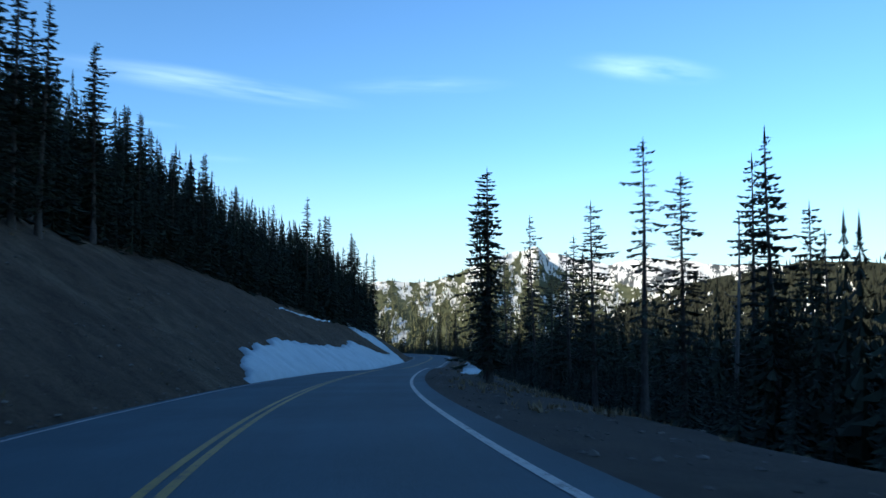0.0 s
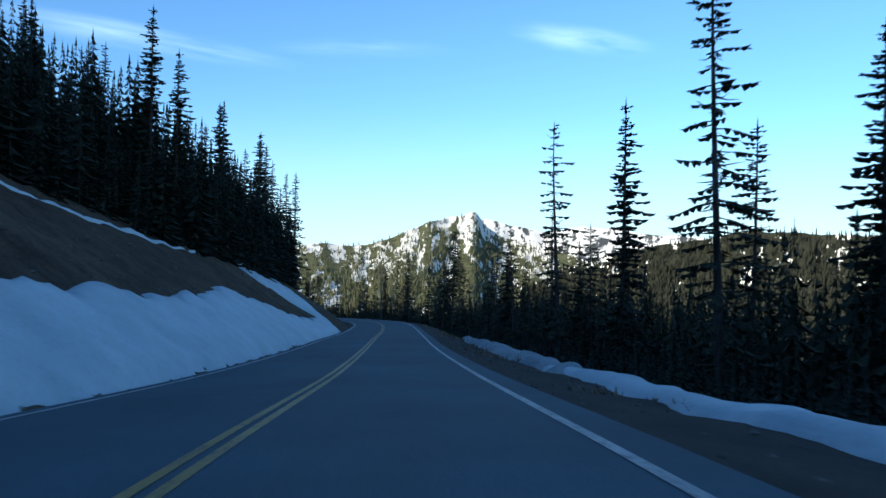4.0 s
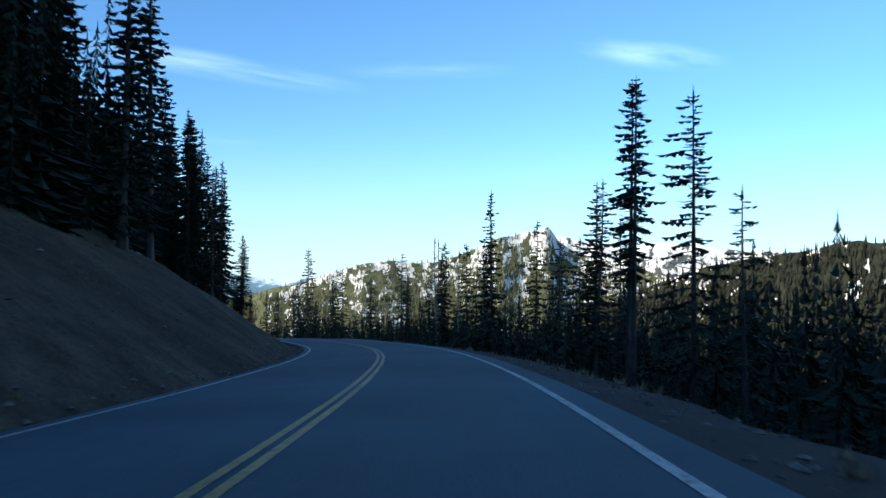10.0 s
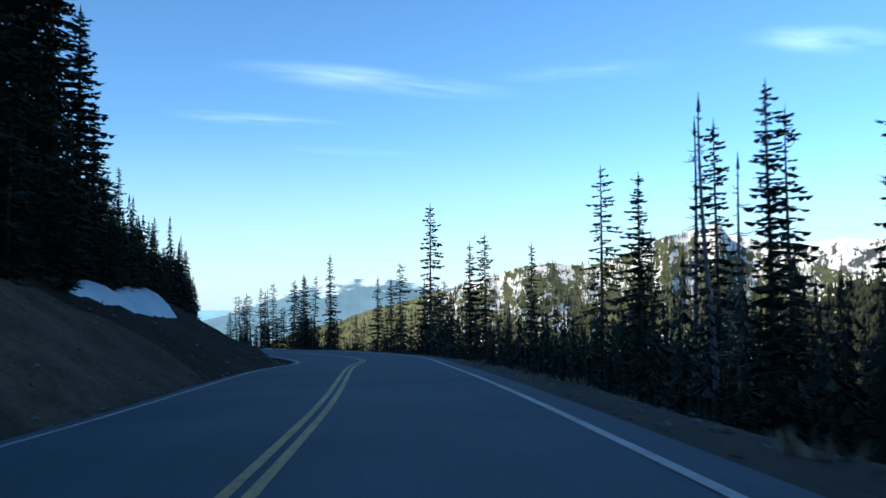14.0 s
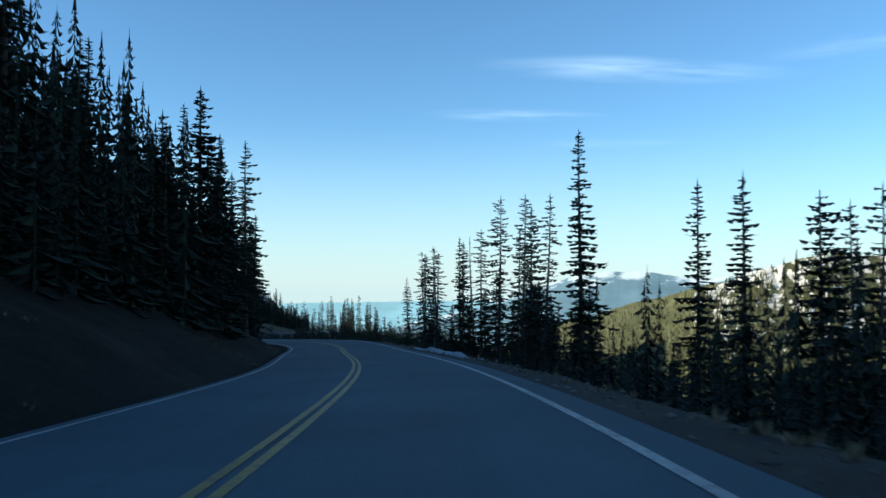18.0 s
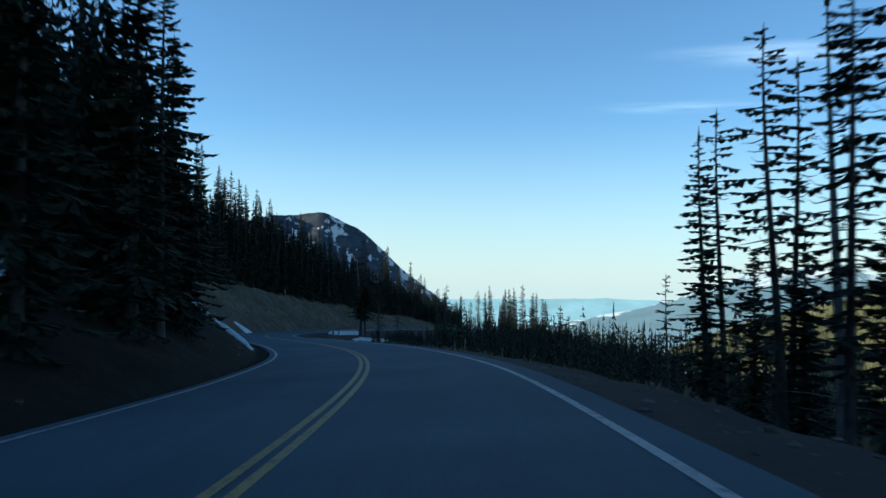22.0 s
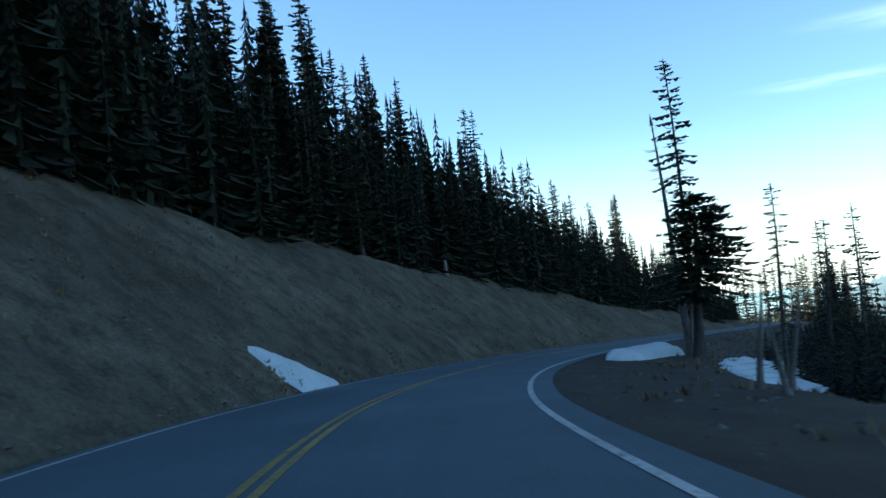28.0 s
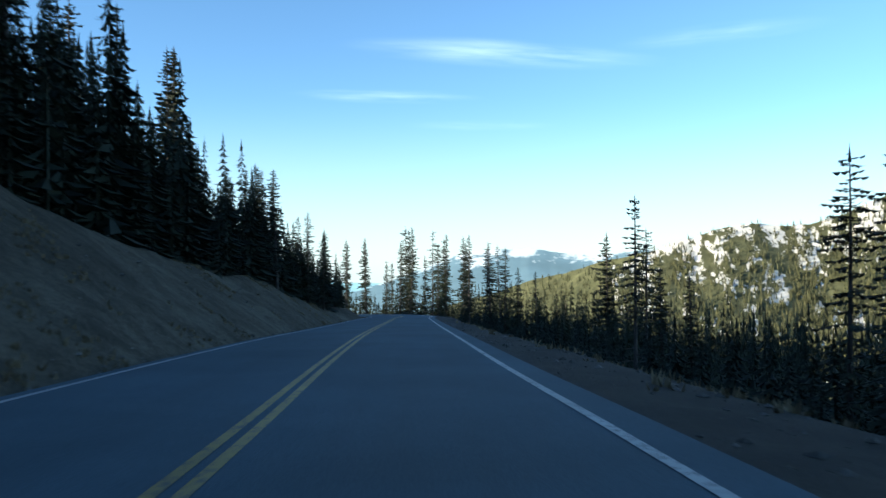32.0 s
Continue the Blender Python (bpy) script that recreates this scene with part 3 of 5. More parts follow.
TREES_MORE_A = [
    ("spire_b", -10.0, -45.3, 17.3),
    ("spire", -11.4, -41.8, 18.9),
    ("spire_b", -11.7, -39.4, 18.7),
    ("spire", -14.2, -36.1, 19.0),
    ("open_b", -14.6, -29.5, 20.0),
    ("spire", -17.2, -21.0, 18.4),
    ("spire", -17.1, -18.7, 18.4),
    ("spire_b", -18.5, -10.1, 17.1),
    ("spire", -19.1, -1.9, 18.4),
    ("spire_b", -19.4, 6.9, 16.6),
    ("open", 19.5, -35.4, 11.9),
    ("snag", 18.3, -36.7, 9.2),
    ("open", 20.8, -39.6, 9.3),
    ("ragged", 20.4, -43.5, 7.8),
    ("spire", 14.9, 5.2, 9.9),
    ("open", 13.3, 12.2, 7.9),
    ("broad", 15.1, 3.6, 5.8),
    ("spire", 16.6, -3.3, 3.7),
    ("ragged", 17.8, -1.7, 4.8),
    ("broad", 15.1, -1.6, 2.2),
    ("broad", 14.2, -6.7, 2.1),
    ("broad", 5.6, 42.2, 3.7),
    ("spire", -16.2, 146.4, -2.2),
    ("spire", -12.0, 141.8, -0.2),
]
TREES_MORE_B = [
    ("broad", 7.9, 106.3, -3.0),
    ("broad", 9.8, 95.6, -3.5),
    ("open", -81.0, 229.6, -8.1),
    ("ragged", -80.0, 230.2, -7.6),
    ("spire", -50.0, 211.8, -5.3),
    ("tuft", -143.2, 302.3, -17.4),
    ("ragged", -138.6, 299.3, -18.4),
    ("tuft", -199.0, 299.7, -3.4),
    ("broad", -139.4, 244.3, -10.7),
    ("broad", -143.2, 244.9, -9.4),
    ("spire", -140.7, 240.6, -2.4),
    ("spire_b", -147.5, 242.8, -1.8),
    ("spire", -195.2, 272.5, 5.6),
    ("spire", -197.9, 278.4, 7.7),
    ("spire_b", -201.9, 284.5, 5.0),
    ("spire", -203.7, 288.3, 4.3),
    ("spire", -205.8, 294.5, 1.8),
    ("spire_b", -209.2, 294.1, 2.8),
    ("spire", -209.8, 300.1, 0.9),
    ("broad", -96.2, 223.9, -5.0),
    ("spire", -100.4, 225.3, -5.4),
    ("broad", -100.5, 227.6, -10.4),
    ("spire_b", -98.0, 225.5, -5.4),
    ("broad", -100.9, 227.2, -6.0),
]
TREES_MORE_C = [
    ("open", 10.6, -35.3, 6.5),
    ("open_b", 12.3, -18.3, 9.6),
    ("full", 7.9, -38.0, 11.0),
    ("ragged", 7.5, -32.1, 10.4),
    ("ragged", 11.3, -37.9, 7.5),
    ("broad", 11.7, -18.7, 5.1),
    ("broad", 12.0, -22.9, 4.6),
    ("spire_b", -248.7, 401.6, -18.2),
    ("spire_b", -243.7, 398.8, -18.0),
    ("spire", -240.7, 399.4, -21.3),
    ("spire", -236.6, 396.0, -18.8),
    ("spire_b", -233.4, 393.1, -16.9),
    ("spire", -231.9, 394.0, -20.7),
    ("spire", -228.6, 391.2, -19.3),
    ("spire", -225.1, 386.2, -18.3),
    ("spire_b", -218.6, 378.2, -18.7),
    ("spire_b", -211.9, 368.1, -19.7),
    ("spire_b", -209.3, 364.9, -20.4),
    ("spire", -208.2, 365.3, -22.1),
    ("spire_b", -204.7, 360.3, -22.4),
    ("spire_b", -202.0, 357.0, -23.9),
    ("spire", -217.7, 338.7, -15.5),
    ("spire_b", -218.0, 341.0, -15.4),
    ("broad", -216.1, 339.9, -15.3),
]
TREES_MORE_D = [
    ("open", -216.4, 342.3, -15.4),
    ("spire", -219.4, 350.1, -17.7),
    ("spire", -220.7, 354.1, -18.8),
    ("tuft", -191.4, 335.3, -18.7),
    ("open_b", -191.4, 337.4, -20.1),
    ("open", -181.8, 320.1, -18.8),
    ("broad", -180.4, 317.2, -17.5),
    ("open_b", -178.8, 314.0, -15.7),
    ("spire", -191.2, 340.6, -21.9),
    ("spire", -189.3, 338.0, -22.3),
    ("spire", -28.7, 125.8, 6.4),
    ("spire_b", -30.2, 124.3, 8.8),
    ("broad", -27.9, 127.4, -3.3),
    ("spire", -32.5, 132.0, 8.0),
    ("broad", -33.2, 135.5, -2.7),
    ("spire_b", -29.5, 121.0, 9.6),
    ("broad", -85.5, 210.9, -3.0),
    ("spire", -87.0, 211.5, 0.0),
    ("spire", -84.0, 207.0, 1.0),
    ("spire_b", -88.5, 213.5, -1.0),
]
TREES_MORE_E = [
    ("open", -1.5, 128.2, 0.3),
    ("open", 0.3, 131.1, 0.7),
    ("spire", 0.4, 119.5, -1.5),
    ("open_b", 3.1, 124.9, 1.6),
    ("full", -47.9, 219.0, -5.6),
    ("ragged", -45.9, 217.6, -5.6),
    ("open", -46.6, 221.5, -6.0),
    ("broad", -44.8, 219.6, -6.6),
    ("spire", -206.0, 314.0, -8.0),
    ("broad", -73.0, 232.5, -11.6),
    ("broad", -75.4, 234.6, -12.0),
    ("broad", -77.2, 233.2, -11.0),
    ("broad", -79.6, 234.4, -12.2),
    ("full", -73.8, 236.0, -10.2),
    ("broad", -70.2, 229.6, -11.4),
    ("broad", -82.2, 235.6, -12.4),
    ("broad", -84.6, 236.6, -12.6),
    ("full", -68.8, 226.8, -10.6),
    ("broad", -66.4, 224.4, -11.2),
    ("broad", -62.6, 220.8, -11.0),
    ("broad", -60.4, 217.6, -10.6),
    ("broad", -87.2, 239.4, -12.8),
    ("broad", -71.6, 233.9, -10.8),
    ("spire_b", -208.5, 317.0, -8.0),
    ("broad", -205.0, 312.0, -9.5),
    ("spire", -207.5, 311.0, -7.0),
]
TREES_EDGE = [
    ("full", -29.0, 120.0, 8.9),
    ("full", -30.4, 123.6, 9.4),
    ("broad", -29.5, 128.1, 5.2),
    ("full", -34.1, 126.3, 13.5),
    ("full", -33.3, 130.9, 8.7),
    ("broad", -34.8, 134.8, 7.6),
    ("full", -37.1, 133.9, 12.0),
    ("full", -38.6, 137.9, 12.0),
    ("broad", -39.9, 141.6, 9.6),
    ("full", -41.2, 144.9, 10.8),
    ("broad", -42.4, 147.7, 7.2),
    ("broad", -44.0, 150.7, 3.2),
    ("broad", -45.7, 153.8, 0.0),
    ("broad", -36.3, 138.7, 2.0),
    ("broad", -30.9, 131.8, -2.2),
    ("broad", -38.9, 145.8, -3.6),
    ("broad", -49.7, 160.2, -1.2),
    ("full", -45.1, 146.4, 12.0),
    ("full", -48.3, 152.2, 8.0),
    ("broad", -32.4, 135.6, -4.2),
]
TREES_MORE = TREES_MORE_A + TREES_MORE_B + TREES_MORE_C + TREES_MORE_D + TREES_MORE_E + TREES_EDGE
BEND_TREES = [("snag", -173.2, 293.2, 11.8, (6.5, 1.5), 1.35), ("tuft", -172.4, 293.05, 14.4, (5.4, 1.3), 1.0), ("bushy", -170.5, 290.6, 7.4, (0.0, 3.0), 1.2), ("snag", -171.6, 291.4, 4.0, (2.0, -3.0), 1.8),
              ("snag", -155.8, 274.7, 2.3, (2.0, 1.0), 1.7), ("snag", -155.4, 275.1, 1.9, (-2.0, 3.0), 1.8), ("snag", -154.6, 273.8, 1.5, (4.0, -2.0), 2.0)]
STUMPS = [(-193.4, 292.6, 1.05, 0.17, 1), (-103.9, 243.9, 0.75, 0.032, 2), (-99.6, 241.8, 0.75, 0.032, 3), (-106.9, 246.2, 0.75, 0.032, 4)]
LOGS = [(12.7, 2.3, 5.0, -60, 25, 2)]
FIRS = TREES_A0 + TREES_A1 + TREES_B0 + TREES_B1 + TREES_C0 + TREES_C1 + TREES_D0 + TREES_D1 + TREES_D2 + TREES_MORE

# ---- the lie of the land ----
def spline(points, step):
    """Points about step apart on a smooth line through the given ones."""
    p = np.array(points, float)
    out = []
    for i in range(len(p) - 1):
        a, b, c, d = p[max(i - 1, 0)], p[i], p[i + 1], p[min(i + 2, len(p) - 1)]
        if i == 0:
            a = 2 * b - c
        if i + 2 > len(p) - 1:
            d = 2 * c - b
        for u in np.arange(0, 1, step / np.linalg.norm(c - b)):
            out.append(0.5 * (2 * b + (c - a) * u + (2 * a - 5 * b + 4 * c - d) * u * u + (3 * b - a - 3 * c + d) * u**3))
    return np.array(out + [p[-1]])


_fine = spline([(*xy, z) for xy, z in zip(ROAD_XY, ROAD_Z)], 0.5)
_len = np.r_[0, np.cumsum(np.linalg.norm(np.diff(_fine[:, :2], axis=0), axis=1))]
S_LINE = np.arange(0, _len[-1], 1.0)                     # metres along the centre line
LINE = np.stack([np.interp(S_LINE, _len, _fine[:, k]) for k in range(3)], 1)
_t = np.gradient(LINE[:, :2], axis=0)
_t /= np.linalg.norm(_t, axis=1, keepdims=True)
RIGHT = np.stack([_t[:, 1], -_t[:, 0]], 1)               # to the right of the way of travel
SMOOTH = np.stack([np.convolve(np.pad(LINE[:, k], 60, mode="reflect", reflect_type="odd"), np.ones(121) / 121, "valid") for k in range(3)], 1)


def along(knots, s):
    return np.interp(s, [k[0] for k in knots], [k[1] for k in knots])


def fbm(x, y, scale, octaves=4, seed=0.0):
    """Cheap smooth noise, about -1 to 1, on arrays."""
    out, amp = np.zeros(np.broadcast(x, y).shape), 1.0
    for o in range(octaves):
        a = seed * 1.37 + o * 2.1
        u, v = x * scale * math.cos(a) - y * scale * math.sin(a), x * scale * math.sin(a) + y * scale * math.cos(a)
        out += amp * np.sin(u + 1.7 * np.sin(0.63 * v + a)) * np.cos(0.87 * v + 1.3 * np.sin(0.71 * u + 2 * a))
        amp, scale = amp * 0.5, scale * 2.03
    return out / 1.6


def near_line(x, y):
    """Metres along the road and to its right, for arrays of places."""
    x, y = np.ravel(x), np.ravel(y)
    s, d = np.empty(len(x)), np.empty(len(x))
    for i in range(0, len(x), 4000):
        dx, dy = x[i:i + 4000, None] - LINE[None, :, 0], y[i:i + 4000, None] - LINE[None, :, 1]
        k = np.argmin(dx * dx + dy * dy, axis=1)
        j = np.arange(len(k))
        d[i:i + 4000] = dx[j, k] * RIGHT[k, 0] + dy[j, k] * RIGHT[k, 1]
        far = np.sqrt(dx[j, k]**2 + dy[j, k]**2)
        d[i:i + 4000] = np.where(np.abs(d[i:i + 4000]) < 0.9 * far, np.sign(d[i:i + 4000] + 1e-9) * far, d[i:i + 4000])
        s[i:i + 4000] = S_LINE[k] + (dx[j, k] * _t[k, 0] + dy[j, k] * _t[k, 1]).clip(-1, 1)
    return s, d


EDGE_L, EDGE_R = -3.33, 3.5      # edges of the asphalt, from the centre line
LINE_L, LINE_R = -3.055, 3.0       # the white lines


def road_z(s):
    return np.interp(s, S_LINE, LINE[:, 2])


def profile(s, d, x, y):
    """Height of the ground above the road's centre line."""
    high = along(BANK_HIGH, s) * (1 + 0.12 * np.sin(s * 0.13) + 0.06 * np.sin(s * 0.41 + 1))
    steep = along(BANK_STEEP, s)
    verge = along(VERGE, s)
    fall = along(FALL, s)
    left = -d + EDGE_L                                    # metres past the left edge
    ditch = -0.18 * np.clip(left / 0.5, 0, 1)
    up = np.clip(left - 0.55, 0, None)
    run = high / steep
    k = 1.6
    nat = along(HILL, s)
    over = np.clip(up - run, 0, None)
    z_cut = np.where(up < run, steep * up, high + nat * np.minimum(over, 40) + 0.85 * nat * np.clip(over - 40, 0, None))
    soft = np.exp(-((up - run) / k)**2) * 0.28
    rough = fbm(x, y, 0.9, 4, 1.0) * 0.15 * np.clip(up, 0, 1) + fbm(x, y, 0.16, 3, 4.0) * 0.35 * np.clip(up / 4, 0, 1) + fbm(x, y, 0.03, 3, 2.0) * 3.0 * np.clip((up - run - 6) / 30, 0, 1)
    z_left = -0.046 + ditch + z_cut - soft * np.clip(up, 0, 1) + rough
    right = d - EDGE_R
    out = np.clip(right - verge, 0, None)
    edge = along(VERGE_SLOPE, s)
    z_right = -0.057 + edge * np.clip(right, 0, verge) - fall * out + 0.25 * fall * 2.0 * (1 - np.exp(-out / 2.0))
    z_right = z_right + fbm(x, y, 0.8, 3, 6.0) * 0.07 * np.clip(right, 0, 1) + fbm(x, y, 0.1, 3, 3.0) * 0.6 * np.clip(out / 8, 0, 1) + fbm(x, y, 0.025, 3, 7.0) * 4.0 * np.clip((out - 10) / 40, 0, 1)
    z_right = np.maximum(z_right, -190 + 0.05 * out)
    z_left = np.minimum(z_left, 185 + 0.1 * left)
    bank = along(CAMBER, s)
    flat = bank * np.clip(d, EDGE_L, EDGE_R)
    return np.where(d < EDGE_L, z_left, np.where(d > EDGE_R, z_right, -0.012 * np.abs(d))) + flat


GRID = 4.0
GX = np.arange(LINE[:, 0].min() - 400, LINE[:, 0].max() + 330, GRID)
GY = np.arange(LINE[:, 1].min() - 480, LINE[:, 1].max() + 330, GRID)


def lay_ground():
    """Heights of the mountain side on a grid, smoothed away from the road."""
    gx, gy = np.meshgrid(GX, GY)
    s, d = near_line(gx, gy)
    z = road_z(s) + profile(s, d, gx.ravel(), gy.ravel())
    z, d = z.reshape(gx.shape), d.reshape(gx.shape)
    soft = z
    for _ in range(3):
        for axis in (0, 1):
            pad = [(4, 4) if k == axis else (0, 0) for k in (0, 1)]
            run = np.cumsum(np.pad(np.pad(soft, pad, mode="edge"), [(1, 0) if k == axis else (0, 0) for k in (0, 1)]), axis=axis)
            soft = (run[9:] - run[:-9]) / 9 if axis == 0 else (run[:, 9:] - run[:, :-9]) / 9
    k = np.clip((np.abs(d) - 24) / 22, 0, 1)
    rough = fbm(gx, gy, 0.07, 3, 5.0) * 1.2 * k
    return z * (1 - k) + soft * k + rough


GZ = lay_ground()


def ground_z(x, y):
    x, y = np.ravel(np.asarray(x, float)), np.ravel(np.asarray(y, float))
    s, d = near_line(x, y)
    z = road_z(s) + profile(s, d, x, y)
    u, v = np.clip((x - GX[0]) / GRID, 0, len(GX) - 1.01), np.clip((y - GY[0]) / GRID, 0, len(GY) - 1.01)
    i, j = u.astype(int), v.astype(int)
    u, v = u - i, v - j
    g = (GZ[j, i] * (1 - u) + GZ[j, i + 1] * u) * (1 - v) + (GZ[j + 1, i] * (1 - u) + GZ[j + 1, i + 1] * u) * v
    return np.where(np.abs(d - 1) > 18.5, g, z)


def place(s, d):
    """Where s metres along and d metres to the right lie: x, y, z."""
    k = np.interp(s, S_LINE, np.arange(len(S_LINE)))
    x = np.interp(k, np.arange(len(S_LINE)), LINE[:, 0]) + d * np.interp(k, np.arange(len(S_LINE)), RIGHT[:, 0])
    y = np.interp(k, np.arange(len(S_LINE)), LINE[:, 1]) + d * np.interp(k, np.arange(len(S_LINE)), RIGHT[:, 1])
    return x, y, road_z(s) + profile(np.asarray(s, float), np.asarray(d, float), x, y)


# ---- mesh helpers ----
def mesh_from(name, verts, faces, mats, face_mats=None, uv=None, smooth=True):
    me = bpy.data.meshes.new(name)
    me.from_pydata([tuple(v) for v in verts], [], faces)
    for m in mats:
        me.materials.append(m)
    if face_mats is not None:
        me.polygons.foreach_set("material_index", np.asarray(face_mats, dtype=np.int32))
    if uv is not None:
        lay = me.uv_layers.new(name="UVMap")
        idx = np.empty(len(me.loops), dtype=np.int32)
        me.loops.foreach_get("vertex_index", idx)
        lay.data.foreach_set("uv", np.asarray(uv, dtype=np.float32)[idx].ravel())
    me.polygons.foreach_set("use_smooth", np.full(len(me.polygons), smooth))
    me.update()
    return me


def grid_faces(rows, cols):
    i = np.arange((rows - 1) * cols).reshape(rows - 1, cols)[:, :-1].ravel()
    return np.stack([i, i + 1, i + cols + 1, i + cols], 1).tolist()


def part_of(name, me, parent, label="", at=None):
    ob = new(name, me)
    ob.parent = parent
    if at is not None:
        ob.matrix_basis = at
    if label:
        ob["label"] = label
    return ob


# ---- ground ----
def build_ground():
    """The mountain side: one sheet of rough ground, sunk a little under the road bench."""
    gx, gy = np.meshgrid(GX, GY)
    _, d = near_line(gx, gy)
    z = GZ.ravel() - 1.3 * np.clip((19.0 - np.abs(d - 1)) / 3.0, 0, 1)
    me = mesh_from("ground", np.stack([gx.ravel(), gy.ravel(), z], 1), grid_faces(len(GY), len(GX)), [DUFF])
    return tagged(new("ground", me), "dark forest floor of the steep mountain side", "ground", kind="structure")


def build_bench():
    """The cut bank, ditch, shoulder and verge beside the road, finely shaped."""
    ds = np.r_[np.arange(-18.5, -4.4, 0.5), np.arange(-4.3, EDGE_L, 0.15), EDGE_L + 0.05]
    ds_r = np.r_[EDGE_R - 0.05, np.arange(EDGE_R + 0.3, 9, 0.4), np.arange(9, 20.1, 0.75)]
    ss_all = np.arange(0, S_LINE[-1], 0.75)
    # mid is the stretch under the trees, its shade painted by a darker earth
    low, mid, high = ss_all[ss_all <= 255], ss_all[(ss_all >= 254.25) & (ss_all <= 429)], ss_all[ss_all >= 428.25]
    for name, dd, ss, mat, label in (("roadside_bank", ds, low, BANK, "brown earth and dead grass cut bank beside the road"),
                                     ("roadside_bank", ds, mid, SHADED_BANK, "earth cut bank beside the road, colour darkened for the shade of trees"),
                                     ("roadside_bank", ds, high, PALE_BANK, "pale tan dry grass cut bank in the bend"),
                                     ("roadside_verge", ds_r, ss_all, GRAVEL, "brown gravel and dead grass verge beside the road")):
        gs, gd = np.meshgrid(ss, dd, indexing="ij")
        x, y, z = place(gs.ravel(), gd.ravel())
        rim = np.abs(gd.ravel() - 1) > 18.4
        z = np.where(rim, z - 1.6, z) - np.where((gd.ravel() > EDGE_L) & (gd.ravel() < EDGE_R), 0.03, 0)
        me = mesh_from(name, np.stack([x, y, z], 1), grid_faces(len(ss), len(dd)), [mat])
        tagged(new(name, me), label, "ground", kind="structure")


def strip(name, d0, d1, mat, label, category, lift, s0=0.0, s1=None, edge=0.0, thick=0.0):
    """A band along the road between two distances from the centre line."""
    ss = np.arange(s0, s1 or S_LINE[-1], 1.0)
    dd = np.linspace(d0, d1, 2 if abs(d1 - d0) < 0.5 else 13)
    gs, gd = np.meshgrid(ss, dd, indexing="ij")
    gd = gd + edge * fbm(gs * 1.0, gd * 0.0, 1.9, 3, d0) * (np.abs(gd - (d0 + d1) / 2) > abs(d1 - d0) * 0.49)
    x, y, z = place(gs.ravel(), np.clip(gd.ravel(), EDGE_L, EDGE_R))
    me = mesh_from(name, np.stack([x, y, z + lift], 1), grid_faces(len(ss), len(dd)), [mat], uv=np.stack([gd.ravel(), gs.ravel()], 1))
    return tagged(new(name, me), label, category, kind="structure")


build_ground()
build_bench()
strip("road", EDGE_L, EDGE_R, ASPHALT, "worn dark grey asphalt two-lane mountain road", "road", 0.0)
strip("edge_line", LINE_L - 0.05, LINE_L + 0.05, WHITE, "faded white edge line along the uphill lane", "road marking", 0.006)
strip("edge_line", LINE_R - 0.055, LINE_R + 0.055, WHITE, "white edge line along the downhill lane", "road marking", 0.006)
strip("centre_line", -0.135, -0.04, YELLOW, "worn yellow centre line, one of a pair", "road marking", 0.006)
strip("centre_line", 0.04, 0.135, YELLOW, "worn yellow centre line, one of a pair", "road marking", 0.006)


# ---- snow ----
def snow_patch(outline, thick, mat, label, seed, rough=0.25, cell=0.4, rag=0.5):
    """A lying sheet of old snow. outline: rows of (s, near d, far d) along the road."""
    ks = [o[0] for o in outline]
    ss = np.arange(ks[0], ks[-1] + 0.01, cell)
    n = max(8, int(max(abs(o[2] - o[1]) for o in outline) / cell))
    a, b = np.interp(ss, ks, [o[1] for o in outline]), np.interp(ss, ks, [o[2] for o in outline])
    wob = fbm(ss, ss * 0, 0.9, 4, seed)
    b = b + np.sign(b - a) * rag * (wob + 0.7 * np.abs(fbm(ss, ss * 0, 2.3, 3, seed + 3))) * np.clip(np.abs(b - a), 0, 1)
    a = a - np.sign(b - a) * min(0.25, rag) * fbm(ss, ss * 0, 1.4, 3, seed + 5) * np.clip(np.abs(b - a), 0, 1)
    u = np.linspace(0, 1, n)
    gs = np.repeat(ss[:, None], n, 1)
    gd = a[:, None] + (b - a)[:, None] * u[None]
    x, y, z = place(gs.ravel(), gd.ravel())
    end = np.clip(np.minimum(ss - ss[0], ss[-1] - ss) / 1.2, 0, 1)[:, None]
    hump = np.minimum(np.minimum(u, 1 - u) * np.abs(b - a)[:, None] / 0.45, 1)
    hump = np.sqrt(np.clip(np.minimum(hump, end), 0, 1))
    lift = thick * hump * (1 + rough * fbm(gs * 1.0, gd * 1.0, 1.3, 4, seed + 1)) - 0.1
    verts = np.stack([x, y, z + lift.ravel()], 1)
    me = mesh_from("snow_patch", verts, grid_faces(len(ss), n), [mat])
    return tagged(new("snow_patch", me), label, "snow", group="old snow beside the road")


for spec in SNOWS:
    snow_patch(*spec)


